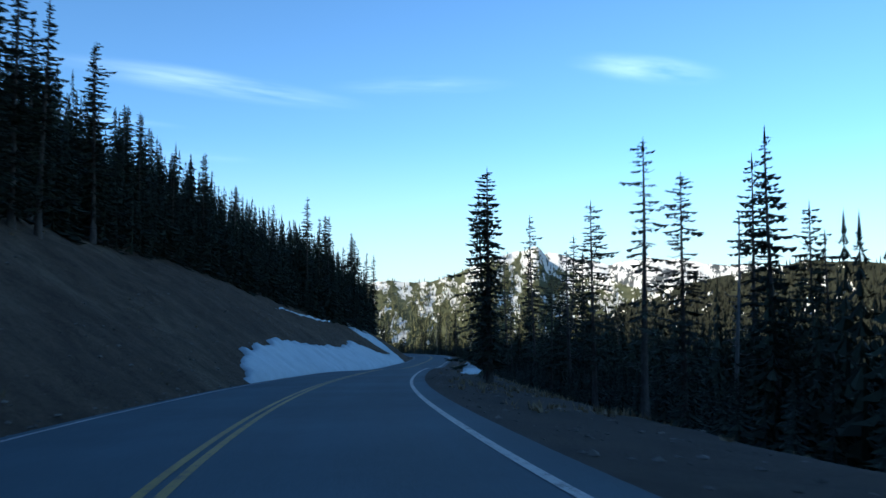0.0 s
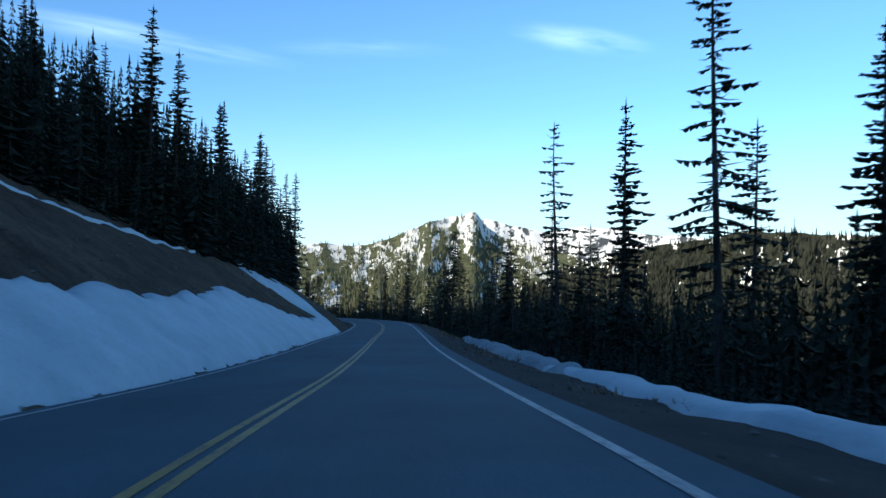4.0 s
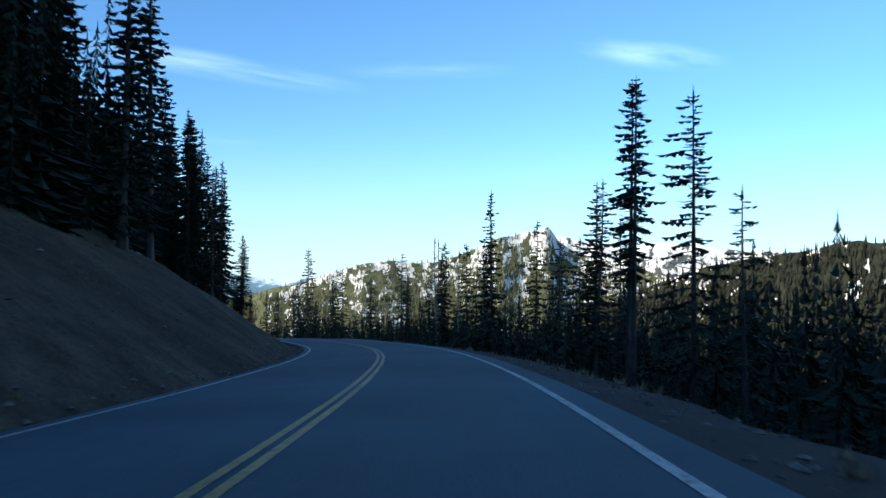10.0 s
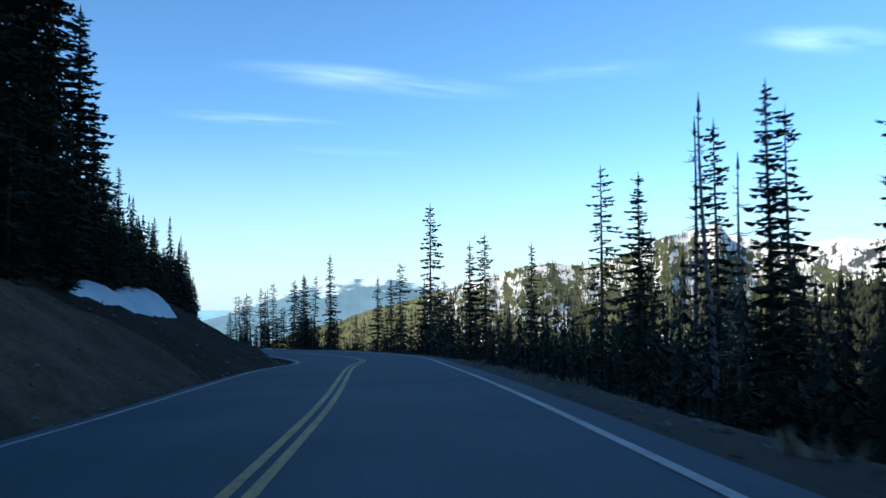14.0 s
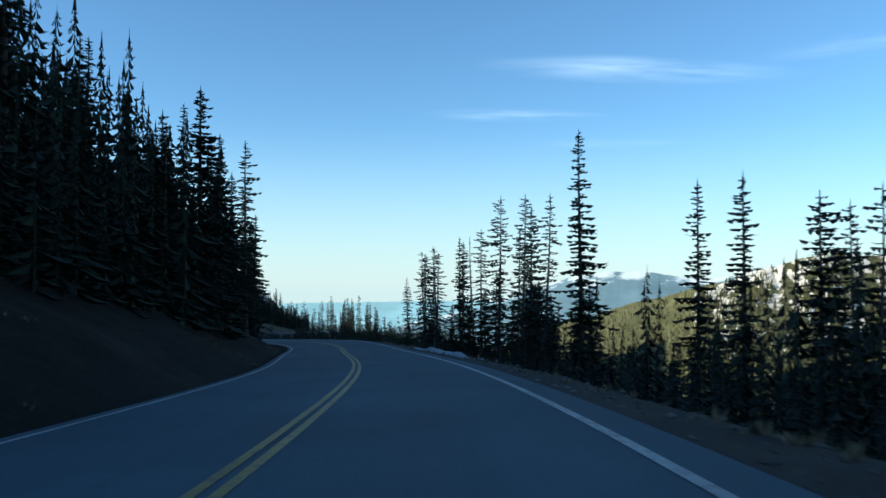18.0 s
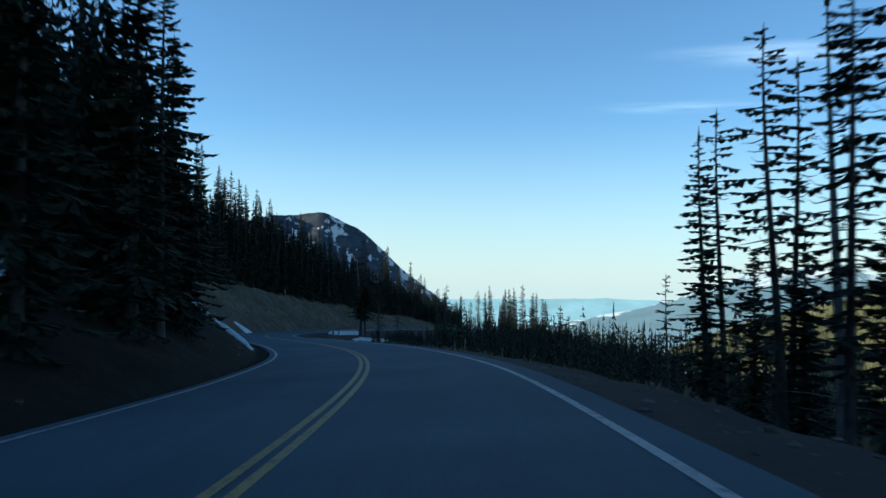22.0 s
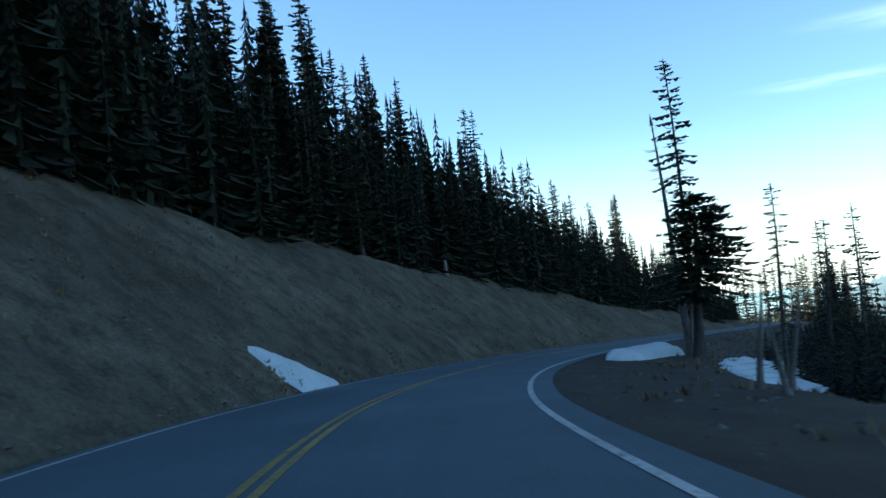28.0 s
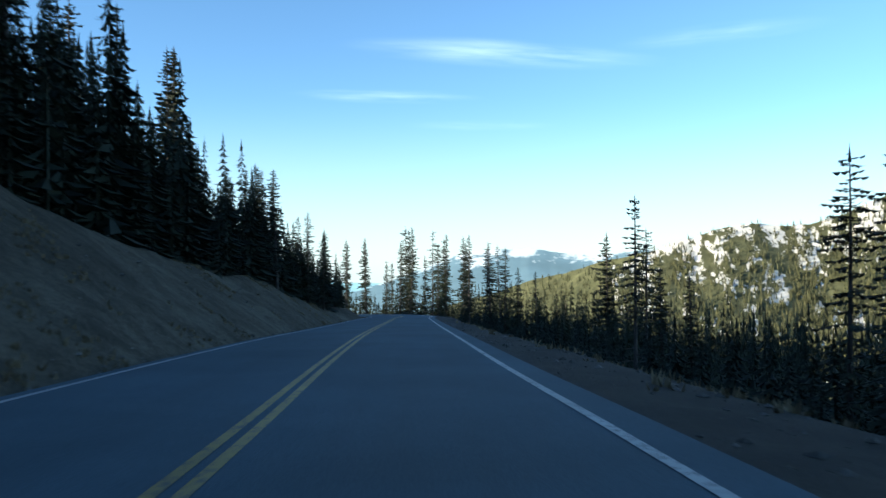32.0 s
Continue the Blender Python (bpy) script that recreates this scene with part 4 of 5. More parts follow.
# ---- trees ----
def frond(rng, base, out, length, width, droop, rise, bare=0.0):
    """A branch of needles: short side sprays, tufts hanging below and a tip. Returns verts and faces."""
    bend = rng.uniform(-0.25, 0.25)
    out = np.array([math.cos(out), math.sin(out), 0.0])
    side = np.array([-out[1], out[0], 0.0])
    v, f = [], []

    def at(u, w, dz=0.0):
        return base + out * (u * length) + side * (w * width + bend * u * u * length * 0.5) + np.array([0, 0, (rise * u - droop * u * u + 0.45 * droop * u ** 4) * length + dz])

    k = int(min(6, max(2, length / 0.3)))
    seg = (1 - bare) / k
    for j in range(k):
        u0 = bare + seg * (j + rng.uniform(-0.1, 0.3))
        reach = (1 - 0.6 * u0) * rng.uniform(0.55, 1.3)
        for sg in (-1, 1):
            if rng.random() < 0.1:
                continue
            w, i = sg * reach * rng.uniform(0.75, 1.2), len(v)
            dip = rng.uniform(-0.22, 0.06) * width
            v += [at(u0, 0, 0.02), at(u0 + 0.35 * seg, 0.62 * w, 0.35 * dip), at(u0 + 1.15 * seg, w, dip), at(u0 + 1.05 * seg, 0.3 * w, 0.2 * dip)]
            f.append((i, i + 1, i + 2, i + 3))
        i = len(v)
        h = width * rng.uniform(0.22, 0.62) * (1 - 0.4 * u0)
        v += [at(u0 - 0.1 * seg, 0, 0.03), at(u0 + 0.3 * seg, rng.uniform(-0.15, 0.15), -h), at(u0 + 0.85 * seg, rng.uniform(-0.15, 0.15), -0.55 * h), at(u0 + 1.1 * seg, 0, 0.05)]
        f.append((i, i + 1, i + 2, i + 3))
    i = len(v)
    v += [at(0.88, 0), at(0.98, 0.16), at(1.12, 0.0, 0.04 * length), at(0.98, -0.16)]
    f.append((i, i + 1, i + 2, i + 3))
    if bare > 0.1:                                          # the bare inner part of the branch
        i = len(v)
        v += [at(0, 0, 0.03), at(0, 0, -0.03), at(bare + 0.1, 0, -0.01), at(bare + 0.1, 0, 0.02)]
        f.append((i, i + 1, i + 2, i + 3))
    return v, f


def trunk_mesh(rng, name, high, foot, lean, mat, stubs=0):
    """A tapered, slightly crooked trunk with root flare and broken stubs; one metre of it below ground."""
    verts, faces, rings, sides = [], [], 14, 7
    bend = rng.uniform(-0.5, 0.5, 2) * lean

    def centre(z):
        u = z / high
        return np.array([bend[0] * math.sin(2.2 * u) * u, bend[1] * math.sin(1.7 * u + 0.4) * u])

    for i in range(rings + 1):
        z = -1.0 + (high + 1.0) * i / rings
        u = max(z, 0) / high
        r = foot * (1 - 0.93 * u) * (1 + 0.5 * math.exp(-max(z, 0) / 0.4)) + 0.006
        c = centre(max(z, 0))
        for k in range(sides):
            a = 2 * math.pi * k / sides
            verts.append((c[0] + r * math.cos(a), c[1] + r * math.sin(a), z))
    for i in range(rings):
        for k in range(sides):
            faces.append((i * sides + k, i * sides + (k + 1) % sides, (i + 1) * sides + (k + 1) % sides, (i + 1) * sides + k))
    for _ in range(stubs):
        z = rng.uniform(0.12, 0.95) * high
        c, a = centre(z), rng.uniform(0, 2 * math.pi)
        ln = rng.uniform(0.25, 1.0) * (0.4 + 1.3 * (1 - z / high)) * high / 14
        o = np.array([math.cos(a), math.sin(a), rng.uniform(-0.25, 0.35)])
        p0 = np.array([c[0], c[1], z])
        mid, tip = p0 + o * ln * 0.55 + np.array([0, 0, -0.06]), p0 + o * ln + np.array([0, 0, rng.uniform(-0.15, 0.25) * ln])
        r = 0.028 * high / 14
        i = len(verts)
        for q, rr in ((p0, r), (mid, r * 0.7), (tip, r * 0.25)):
            for k in range(3):
                b = 2 * math.pi * k / 3
                verts.append(tuple(q + np.array([-math.sin(a) * math.cos(b), math.cos(a) * math.cos(b), math.sin(b)]) * rr))
        for t in range(2):
            for k in range(3):
                faces.append((i + 3 * t + k, i + 3 * t + (k + 1) % 3, i + 3 * t + 3 + (k + 1) % 3, i + 3 * t + 3 + k))
    return mesh_from(name, verts, faces, [mat]), centre


def crown_mesh(rng, name, high, centre, bare, spread, density, top, gaps, fine, inner):
    """A fir's crown: uneven whorls of branches from the bare height to the tip, longer to the lee."""
    v, f = [], []
    z = bare * high
    turn, lee, lop = rng.uniform(0, 6.28), rng.uniform(0, 6.28), rng.uniform(0.08, 0.3)
    while z < high * 0.985:
        u = (z / high - bare) / (1 - bare)
        reach = spread * high * ((1 - u)**top * 0.93 + 0.05) * rng.uniform(0.6, 1.2)
        if u < 0.1:
            reach *= 0.6 + 4.0 * u
        n = rng.integers(4, 7) if density > 0.5 else rng.integers(2, 5)
        c = centre(z)
        for k in range(n):
            if rng.random() < gaps:
                continue
            a = turn + 2 * math.pi * (k + rng.uniform(-0.3, 0.3)) / n
            ln = reach * rng.uniform(0.5, 1.2) * (1 + lop * math.cos(a - lee))
            up = 0.4 * (u - 0.3)
            vv, ff = frond(rng, np.array([c[0], c[1], z + rng.uniform(-0.16, 0.16)]), a, ln, min(0.46, 0.36 * ln + 0.05) * fine,
                           0.34 + rng.uniform(-0.12, 0.2), up + rng.uniform(-0.1, 0.14), inner * rng.uniform(0.5, 1.2) * min(1.0, ln))
            o = len(v)
            v += vv
            f += [tuple(i + o for i in q) for q in ff]
        turn += 1.1
        z += (0.32 + 0.2 * (1 - u)) * (high / 16)**0.6 / max(density, 0.4) * rng.uniform(0.7, 1.3)
    i = len(v)
    c = centre(high)
    for k in range(3):
        a = 2.1 * k
        v += [np.array([c[0] + 0.07 * math.cos(a), c[1] + 0.07 * math.sin(a), high * 0.955]), np.array([c[0] - 0.07 * math.cos(a), c[1] - 0.07 * math.sin(a), high * 0.955]), np.array([c[0], c[1], high * 1.01])]
        f.append((i + 3 * k, i + 3 * k + 1, i + 3 * k + 2))
    return mesh_from(name, v, f, [NEEDLE], smooth=False)


# kind: height, foot, lean, stubs, bare, spread, density, top, gaps, fine, bare inner branch, wood, label
KINDS = {
    "spire": (16, 0.20, 0.5, 8, 0.05, 0.112, 1.5, 0.70, 0.06, 1.0, 0.0, "live", "dark green narrow subalpine fir on the mountain side"),
    "spire_b": (16, 0.20, 0.9, 14, 0.10, 0.105, 1.3, 0.62, 0.12, 1.0, 0.1, "live", "dark green slender subalpine fir with a ragged outline"),
    "broad": (15, 0.24, 0.5, 6, 0.02, 0.18, 1.5, 0.85, 0.05, 1.2, 0.0, "live", "dark full fir branched down to the ground"),
    "full": (16, 0.24, 0.7, 10, 0.08, 0.15, 1.5, 0.62, 0.08, 1.15, 0.05, "live", "tall dark fir with a dense layered crown"),
    "open": (17, 0.18, 1.1, 40, 0.22, 0.105, 1.05, 0.5, 0.2, 1.0, 0.22, "live", "thin fir with a bare lower trunk and open branches"),
    "open_b": (17, 0.18, 1.4, 44, 0.18, 0.12, 0.95, 0.55, 0.28, 1.0, 0.3, "live", "wind-worn fir with gaps between its branches"),
    "bushy": (8.5, 0.24, 0.7, 16, 0.36, 0.25, 4.6, 0.3, 0.2, 0.85, 0.25, "live", "short fir with a bare trunk and a broad bushy crown"),
    "tuft": (18, 0.19, 1.2, 50, 0.45, 0.075, 1.15, 0.35, 0.22, 1.0, 0.1, "live", "tall fir with a long bare trunk and a tufted top"),
    "ragged": (14, 0.17, 1.7, 50, 0.25, 0.13, 0.75, 0.45, 0.36, 1.0, 0.35, "live", "half-dead fir with a few ragged live branches"),
    "snag": (13, 0.17, 1.4, 80, 0.97, 0.02, 0.5, 0.5, 0.5, 0.5, 0.0, "dead", "bare grey dead fir with broken branch stubs"),
}
TREE = {}
_rng = np.random.default_rng(11)
for _kind, (_h, _foot, _lean, _stubs, _bare, _spread, _dens, _top, _gaps, _fine, _inner, _wood, _label) in KINDS.items():
    TREE[_kind] = []
    for _v in range(3):
        _tm, _c = trunk_mesh(_rng, "trunk", _h, _foot, _lean, GREYWOOD if _wood == "dead" else BARK, _stubs)
        _cm = crown_mesh(_rng, "crown", _h, _c, _bare, _spread, _dens, _top, _gaps, _fine, _inner)
        TREE[_kind].append((_tm, _cm, _h, _label))


def plant(kind, x, y, high, rng, z=None, lean=(0.0, 0.0), girth=1.0):
    """One fir with its trunk and crown, rooted in the ground at x, y."""
    tm, cm, h, label = TREE[kind][int(rng.integers(0, len(TREE[kind])))]
    if z is None:
        z = float(ground_z(np.array([x]), np.array([y]))[0])
    k = high / h
    w = k**0.75 * girth
    tree = new("fir_tree")
    tree.matrix_basis = Matrix.Translation((x, y, z)) @ Euler((radians(lean[0]), radians(lean[1]), 0)).to_matrix().to_4x4() @ Matrix.Rotation(rng.uniform(0, 6.28), 4, "Z") @ Matrix.Diagonal((w, w, k, 1))
    tagged(tree, label, "tree", group="firs beside the road")
    part_of("trunk", tm, tree)
    part_of("crown", cm, tree)
    return tree


rng = np.random.default_rng(5)
for kind, x, y, top in FIRS:
    gz = float(ground_z(np.array([x]), np.array([y]))[0])
    plant(kind, x, y, max(top - gz, 3.0), rng, gz)


for kind, x, y, high, lean, girth in BEND_TREES:
    plant(kind, x, y, high, rng, None, lean, girth)


def edge_firs(first, last, count, seed):
    """Young full firs along the top of the cut bank, in front of the wood."""
    r = np.random.default_rng(seed)
    for i in range(count):
        s = np.array([first + (last - first) * (i + r.uniform(0, 1)) / count])
        d = -(along(BANK_HIGH, s) / along(BANK_STEEP, s) + 0.55 - EDGE_L + along(WOOD_EDGE, s) + r.uniform(0.0, 3.5))
        x, y, _ = place(s, d)
        plant(("broad", "full", "broad", "spire_b")[i % 4], float(x[0]), float(y[0]), float(along(WOOD_HIGH, s)[0] * r.uniform(0.3, 0.62)), r)


edge_firs(424, 508, 52, 61)


# ---- stumps and fallen wood ----
def stump(x, y, high, foot, seed):
    """A weathered stump with a splintered top."""
    r, z0 = np.random.default_rng(seed), float(ground_z(np.array([x]), np.array([y]))[0]) - 0.15
    v, f, k = [], [], 9
    for i, u in enumerate((0.0, 0.12, 0.5, 0.9, 1.0)):
        rad = foot * (1.35 - 0.9 * u if u < 0.3 else 1.0 - 0.2 * u)
        for q in range(k):
            a = 2 * math.pi * q / k
            w = rad * (1 + r.uniform(-0.12, 0.12))
            v.append((x + w * math.cos(a), y + w * math.sin(a), z0 + high * u + (r.uniform(-0.15, 0.2) * high if i == 4 else 0)))
    f = grid_faces(5, k) + [(i * k + k - 1, i * k, i * k + k, i * k + 2 * k - 1) for i in range(4)]
    v.append((x, y, z0 + high * 0.9))
    f += [(4 * k + q, 4 * k + (q + 1) % k, len(v) - 1) for q in range(k)]
    return tagged(new("tree_stump", mesh_from("tree_stump", v, f, [GREYWOOD])), "grey weathered broken stump on the slope", "stump")


def fallen_log(x, y, long, turn, rise, seed):
    """A bleached trunk lying on the slope."""
    r = np.random.default_rng(seed)
    me, _ = trunk_mesh(r, "fallen_log", long, 0.16, 0.3, GREYWOOD, 9)
    ob = new("fallen_log", me)
    z = float(ground_z(np.array([x]), np.array([y]))[0])
    ob.matrix_basis = Matrix.Translation((x, y, z + 0.25)) @ Euler((radians(90 - rise), 0, radians(turn))).to_matrix().to_4x4()
    return tagged(ob, "bleached fallen trunk lying among the firs", "log")


for spec in STUMPS:
    stump(*spec)
for spec in LOGS:
    fallen_log(*spec)


# ---- forest behind the single trees ----
def plain_fir(r, tiers, sides, wide, spread=1.0, foot=0.03):
    """A simple fir of unit height: uneven tiers of ragged drooping sprays on a thin stem."""
    v, f = [], []
    for t in range(tiers):
        u = 1 - (1 - t / tiers) ** 1.35
        z0 = foot + (0.96 - foot) * u
        reach = wide * ((1 - u) ** 0.72 * 0.96 + 0.035) * r.uniform(0.65, 1.15)
        turn = r.uniform(0, 6.28)
        for q in range(sides):
            a = turn + 6.2832 * (q + r.uniform(-0.35, 0.35)) / sides
            ln = reach * r.uniform(0.5, 1.25)
            half = spread * r.uniform(0.2, 0.42)
            drop = ln * r.uniform(0.1, 0.45)
            m, k, i = r.uniform(0.5, 0.75), r.uniform(0.7, 0.95), len(v)
            v += [(0, 0, z0 + 0.025), (m * ln * math.cos(a - half), m * ln * math.sin(a - half), z0 - 0.55 * drop - 0.006), (ln * math.cos(a), ln * math.sin(a), z0 - drop), (k * m * ln * math.cos(a + half), k * m * ln * math.sin(a + half), z0 - 0.7 * drop - 0.012)]
            f.append((i, i + 1, i + 2, i + 3))
    i = len(v)
    for z, rad in ((-0.08, 0.013), (0.55, 0.008)):
        v += [(rad * math.cos(a), rad * math.sin(a), z) for a in (0, 2.1, 4.2)]
    f += [(i + k, i + (k + 1) % 3, i + 3 + (k + 1) % 3, i + 3 + k) for k in range(3)]
    i = len(v)
    v += [(0.007, 0, 0.92), (-0.007, 0, 0.92), (0, 0, 1.0), (0, 0, 1.0)]
    f.append((i, i + 1, i + 2, i + 2))
    return np.array(v), np.array(f)


_r = np.random.default_rng(21)
FINE = [plain_fir(_r, 18, 6, 0.17, 0.95) for _ in range(5)] + [plain_fir(_r, 19, 5, 0.135, 1.0, 0.08) for _ in range(4)]
PLAIN = [plain_fir(_r, 16, 5, 0.155, 0.9) for _ in range(6)]
ROUGH = [plain_fir(_r, 12, 4, 0.16, 1.05) for _ in range(5)]


def forest(name, x, y, z, high, label, kinds, r):
    """A stand of firs in one mesh."""
    verts, faces, o = [], [], 0
    pick, turn = r.integers(0, len(kinds), len(x)), r.uniform(0, 6.28, len(x))
    for k, (v, f) in enumerate(kinds):
        m = pick == k
        if not m.any():
            continue
        c, s = np.cos(turn[m])[:, None], np.sin(turn[m])[:, None]
        w = (14.0 * (high[m] / 14.0) ** 0.75)[:, None]
        px = x[m][:, None] + w * (v[None, :, 0] * c - v[None, :, 1] * s)
        py = y[m][:, None] + w * (v[None, :, 0] * s + v[None, :, 1] * c)
        pz = z[m][:, None] + high[m][:, None] * v[None, :, 2]
        verts.append(np.stack([px.ravel(), py.ravel(), pz.ravel()], 1))
        faces.append((f[None] + (o + np.arange(m.sum()) * len(v))[:, None, None]).reshape(-1, 4))
        o += m.sum() * len(v)
    verts, faces = np.concatenate(verts), np.concatenate(faces)
    rows = [q[:3] if q[2] == q[3] else q for q in faces.tolist()]
    me = mesh_from(name, verts, rows, [NEEDLE], smooth=False)
    return tagged(new(name, me), label, "forest", kind="stuff")


def stand_up():
    """The dense wood above the cut bank."""
    r = np.random.default_rng(31)
    n = 9000
    m = 2600                                                # low young firs under the edge
    s, back = np.r_[r.uniform(5, 640, n), r.uniform(470, 560, 700), r.uniform(5, 640, m)], np.r_[r.uniform(0, 1, n) ** 1.7 * 62, r.uniform(2, 30, 700), r.uniform(0, 1, m) * 13]
    n += m + 700
    x0 = (along(BANK_HIGH, s) / along(BANK_STEEP, s)) + 0.55 - EDGE_L
    d = -(x0 + along(WOOD_EDGE, s) + back)
    x, y, z = place(s, d)
    z = ground_z(x, y)
    s2, d2 = near_line(x, y)
    high = along(WOOD_HIGH, s) * r.uniform(0.55, 1.05, n) * np.where(back < 4, r.uniform(0.4, 0.9, n), 1.0)
    high[-m:] = r.uniform(1.8, 5.0, m)
    ok = (d2 < -5.5) & (np.abs(d2 - d) < 6) & ~((s2 > 346) & (s2 < 369) & (d2 > -12.5))
    for name, m, kinds, label in (("wood_edge", back < 7, FINE, "dense dark firs along the top of the cut bank"),
                                  ("wood", (back >= 7) & (back < 20), PLAIN, "dark fir wood above the cut bank"),
                                  ("upper_wood", back >= 20, ROUGH, "dark fir wood on the mountain side")):
        m = m & ok
        forest(name, x[m], y[m], z[m] - 0.2, high[m], label, kinds, r)


def stand_down():
    """The firs on the steep slope below the road, their tops about level with it."""
    r = np.random.default_rng(37)
    n = 6500
    m = 1800                                                # thicker beyond the bend
    s, out = np.r_[r.uniform(-5, 640, n), r.uniform(485, 640, m)], 1.5 + np.r_[r.uniform(0, 1, n) ** 1.4 * 95, r.uniform(0, 1, m) * 45]
    s, out = np.r_[s, r.uniform(60, 330, 2800)], np.r_[out, 2 + r.uniform(0, 1, 2800) * 34]
    n += m + 2800
    d = EDGE_R + along(VERGE, s) + along(RIGHT_EDGE, s) + out
    x, y, _ = place(s, d)
    z = ground_z(x, y)
    s2, d2 = near_line(x, y)
    top = road_z(s) + 0.6 + along(RIGHT_LIFT, s) + along(RIGHT_TOP, s) * d + r.uniform(-4, 1.2, n)
    room = np.where(out < 8, np.minimum(top, road_z(s) + np.where((s > 175) & (s < 270), 0.0, 1.0)), top) - z
    high = np.clip(room, np.where(out < 8, 1.0, 3.0), 27.0) * r.uniform(0.8, 1.0, n)
    ok = (d2 > 7.0) & (np.abs(d2 - d) < 8) & ((out >= 8) | (room > 0.8))
    for name, m, kinds, label in (("slope_firs", out < 8, FINE, "crowded dark firs on the slope below the road"),
                                  ("slope_wood", (out >= 8) & (out < 22), PLAIN, "dark fir wood below the road"),
                                  ("lower_wood", out >= 22, ROUGH, "dark fir wood falling away into the valley")):
        m = m & ok
        forest(name, x[m], y[m], z[m] - 0.3, high[m], label, kinds, r)


stand_up()
stand_down()


# ---- far mountains ----
def mountain(name, eye, rows, foot, run, mat, label, rough, seed, gully=0.5, trees=0, tree_high=16, tree_mat=None, snowy=0.0, back=True):
    """A range whose crest stands at the given bearings, rises and distances from a place in the road."""
    ya, el, di = (np.array([r[k] for r in rows], float) for k in range(3))
    order = np.argsort(-ya)
    ya, el, di = ya[order], el[order], di[order]
    n = max(60, int((ya[0] - ya[-1]) * 7))
    yy = np.linspace(ya[0], ya[-1], n)
    ee, dd = np.interp(-yy, -ya, el), np.interp(-yy, -ya, di)
    cx, cy = eye[0] - np.sin(np.radians(yy)) * dd, eye[1] + np.cos(np.radians(yy)) * dd
    cz = eye[2] + dd * np.tan(np.radians(ee))
    arc = np.r_[0, np.cumsum(np.hypot(np.diff(cx), np.diff(cy)))]
    cz = cz + rough * fbm(arc, arc * 0, 0.02, 5, seed)
    m = 34
    v = np.linspace(0, 1, m)
    vx, vy = -(cx - eye[0]) / dd, -(cy - eye[1]) / dd
    sheets = []
    for sign, steps in ((1, v), (-1, v[:8])) if back else ((1, v),):
        fall = steps[None] * (cz - foot)[:, None]
        gul = gully * rough * 4 * np.sin(np.pi * steps)[None] * fbm(arc[:, None] + 0.35 * run * steps[None], run * steps[None], 0.011, 5, seed + 2)
        px = cx[:, None] + sign * vx[:, None] * (run * steps[None] ** 1.1 + gul)
        py = cy[:, None] + sign * vy[:, None] * (run * steps[None] ** 1.1 + gul)
        pz = cz[:, None] - fall + rough * 1.1 * np.sin(np.pi * steps)[None] * fbm(px, py, 0.014, 5, seed + 4)
        sheets.append((px, py, pz, steps))
    verts, faces, uv = [], [], []
    for px, py, pz, steps in sheets:
        o = len(verts)
        verts += np.stack([px.ravel(), py.ravel(), pz.ravel()], 1).tolist()
        uv += np.stack([np.repeat(arc / 1000, len(steps)), np.tile(1 - steps, n)], 1).tolist()
        faces += [tuple(i + o for i in q) for q in grid_faces(n, len(steps))]
    ob = tagged(new(name, mesh_from(name, verts, faces, [mat], uv=uv)), label, "mountain", kind="structure")
    if trees:
        r = np.random.default_rng(int(seed * 10))
        px, py, pz, _ = sheets[0]
        a, b = r.uniform(0, n - 1.01, trees), r.uniform(0.0, 0.85, trees) ** 0.8 * (m - 1.01)
        i, j = a.astype(int), b.astype(int)
        fa, fb = a - i, b - j

        def mixed(g):
            return (g[i, j] * (1 - fa) + g[i + 1, j] * fa) * (1 - fb) + (g[i, j + 1] * (1 - fa) + g[i + 1, j + 1] * fa) * fb

        x, y, z = mixed(px), mixed(py), mixed(pz)
        keep = fbm(arc[i] + 20 * fa, b * 0.0, 0.05, 3, seed + 7) + 0.5 * fbm(arc[i], b, 0.12, 2, seed + 1) + r.uniform(-0.8, 0.8, trees) + 1.1 * b / m > snowy
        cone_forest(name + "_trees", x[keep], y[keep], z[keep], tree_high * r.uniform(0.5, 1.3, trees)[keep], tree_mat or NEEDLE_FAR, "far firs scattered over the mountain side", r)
    return ob


def cone_forest(name, x, y, z, high, mat, label, r, layers=2, wide=0.13):
    """Many far firs in one mesh: a few ragged tiers each."""
    n = len(x)
    verts, faces = [], []
    k = 4
    for t in range(layers):
        lo, hi = (t / layers) * 0.8, min(1.0, (t + 1.6) / layers) if t < layers - 1 else 1.0
        rad = wide * (1 - 0.6 * t / layers)
        ang = r.uniform(0, 6.28, n)
        ring = []
        for q in range(k):
            a = ang + 6.2832 * q / k
            rr = rad * high * r.uniform(0.75, 1.25, n)
            ring.append(np.stack([x + rr * np.cos(a), y + rr * np.sin(a), z + high * (lo + r.uniform(-0.04, 0.04, n))], 1))
        tip = np.stack([x, y, z + high * hi], 1)
        block = np.stack(ring + [tip], 1).reshape(-1, 3)
        o = len(verts)
        verts += block.tolist()
        base = o + np.arange(n) * (k + 1)
        for q in range(k):
            faces += np.stack([base + q, base + (q + 1) % k, base + k], 1).tolist()
    me = mesh_from(name, verts, faces, [mat], smooth=False)
    return tagged(new(name, me), label, "forest", kind="stuff")


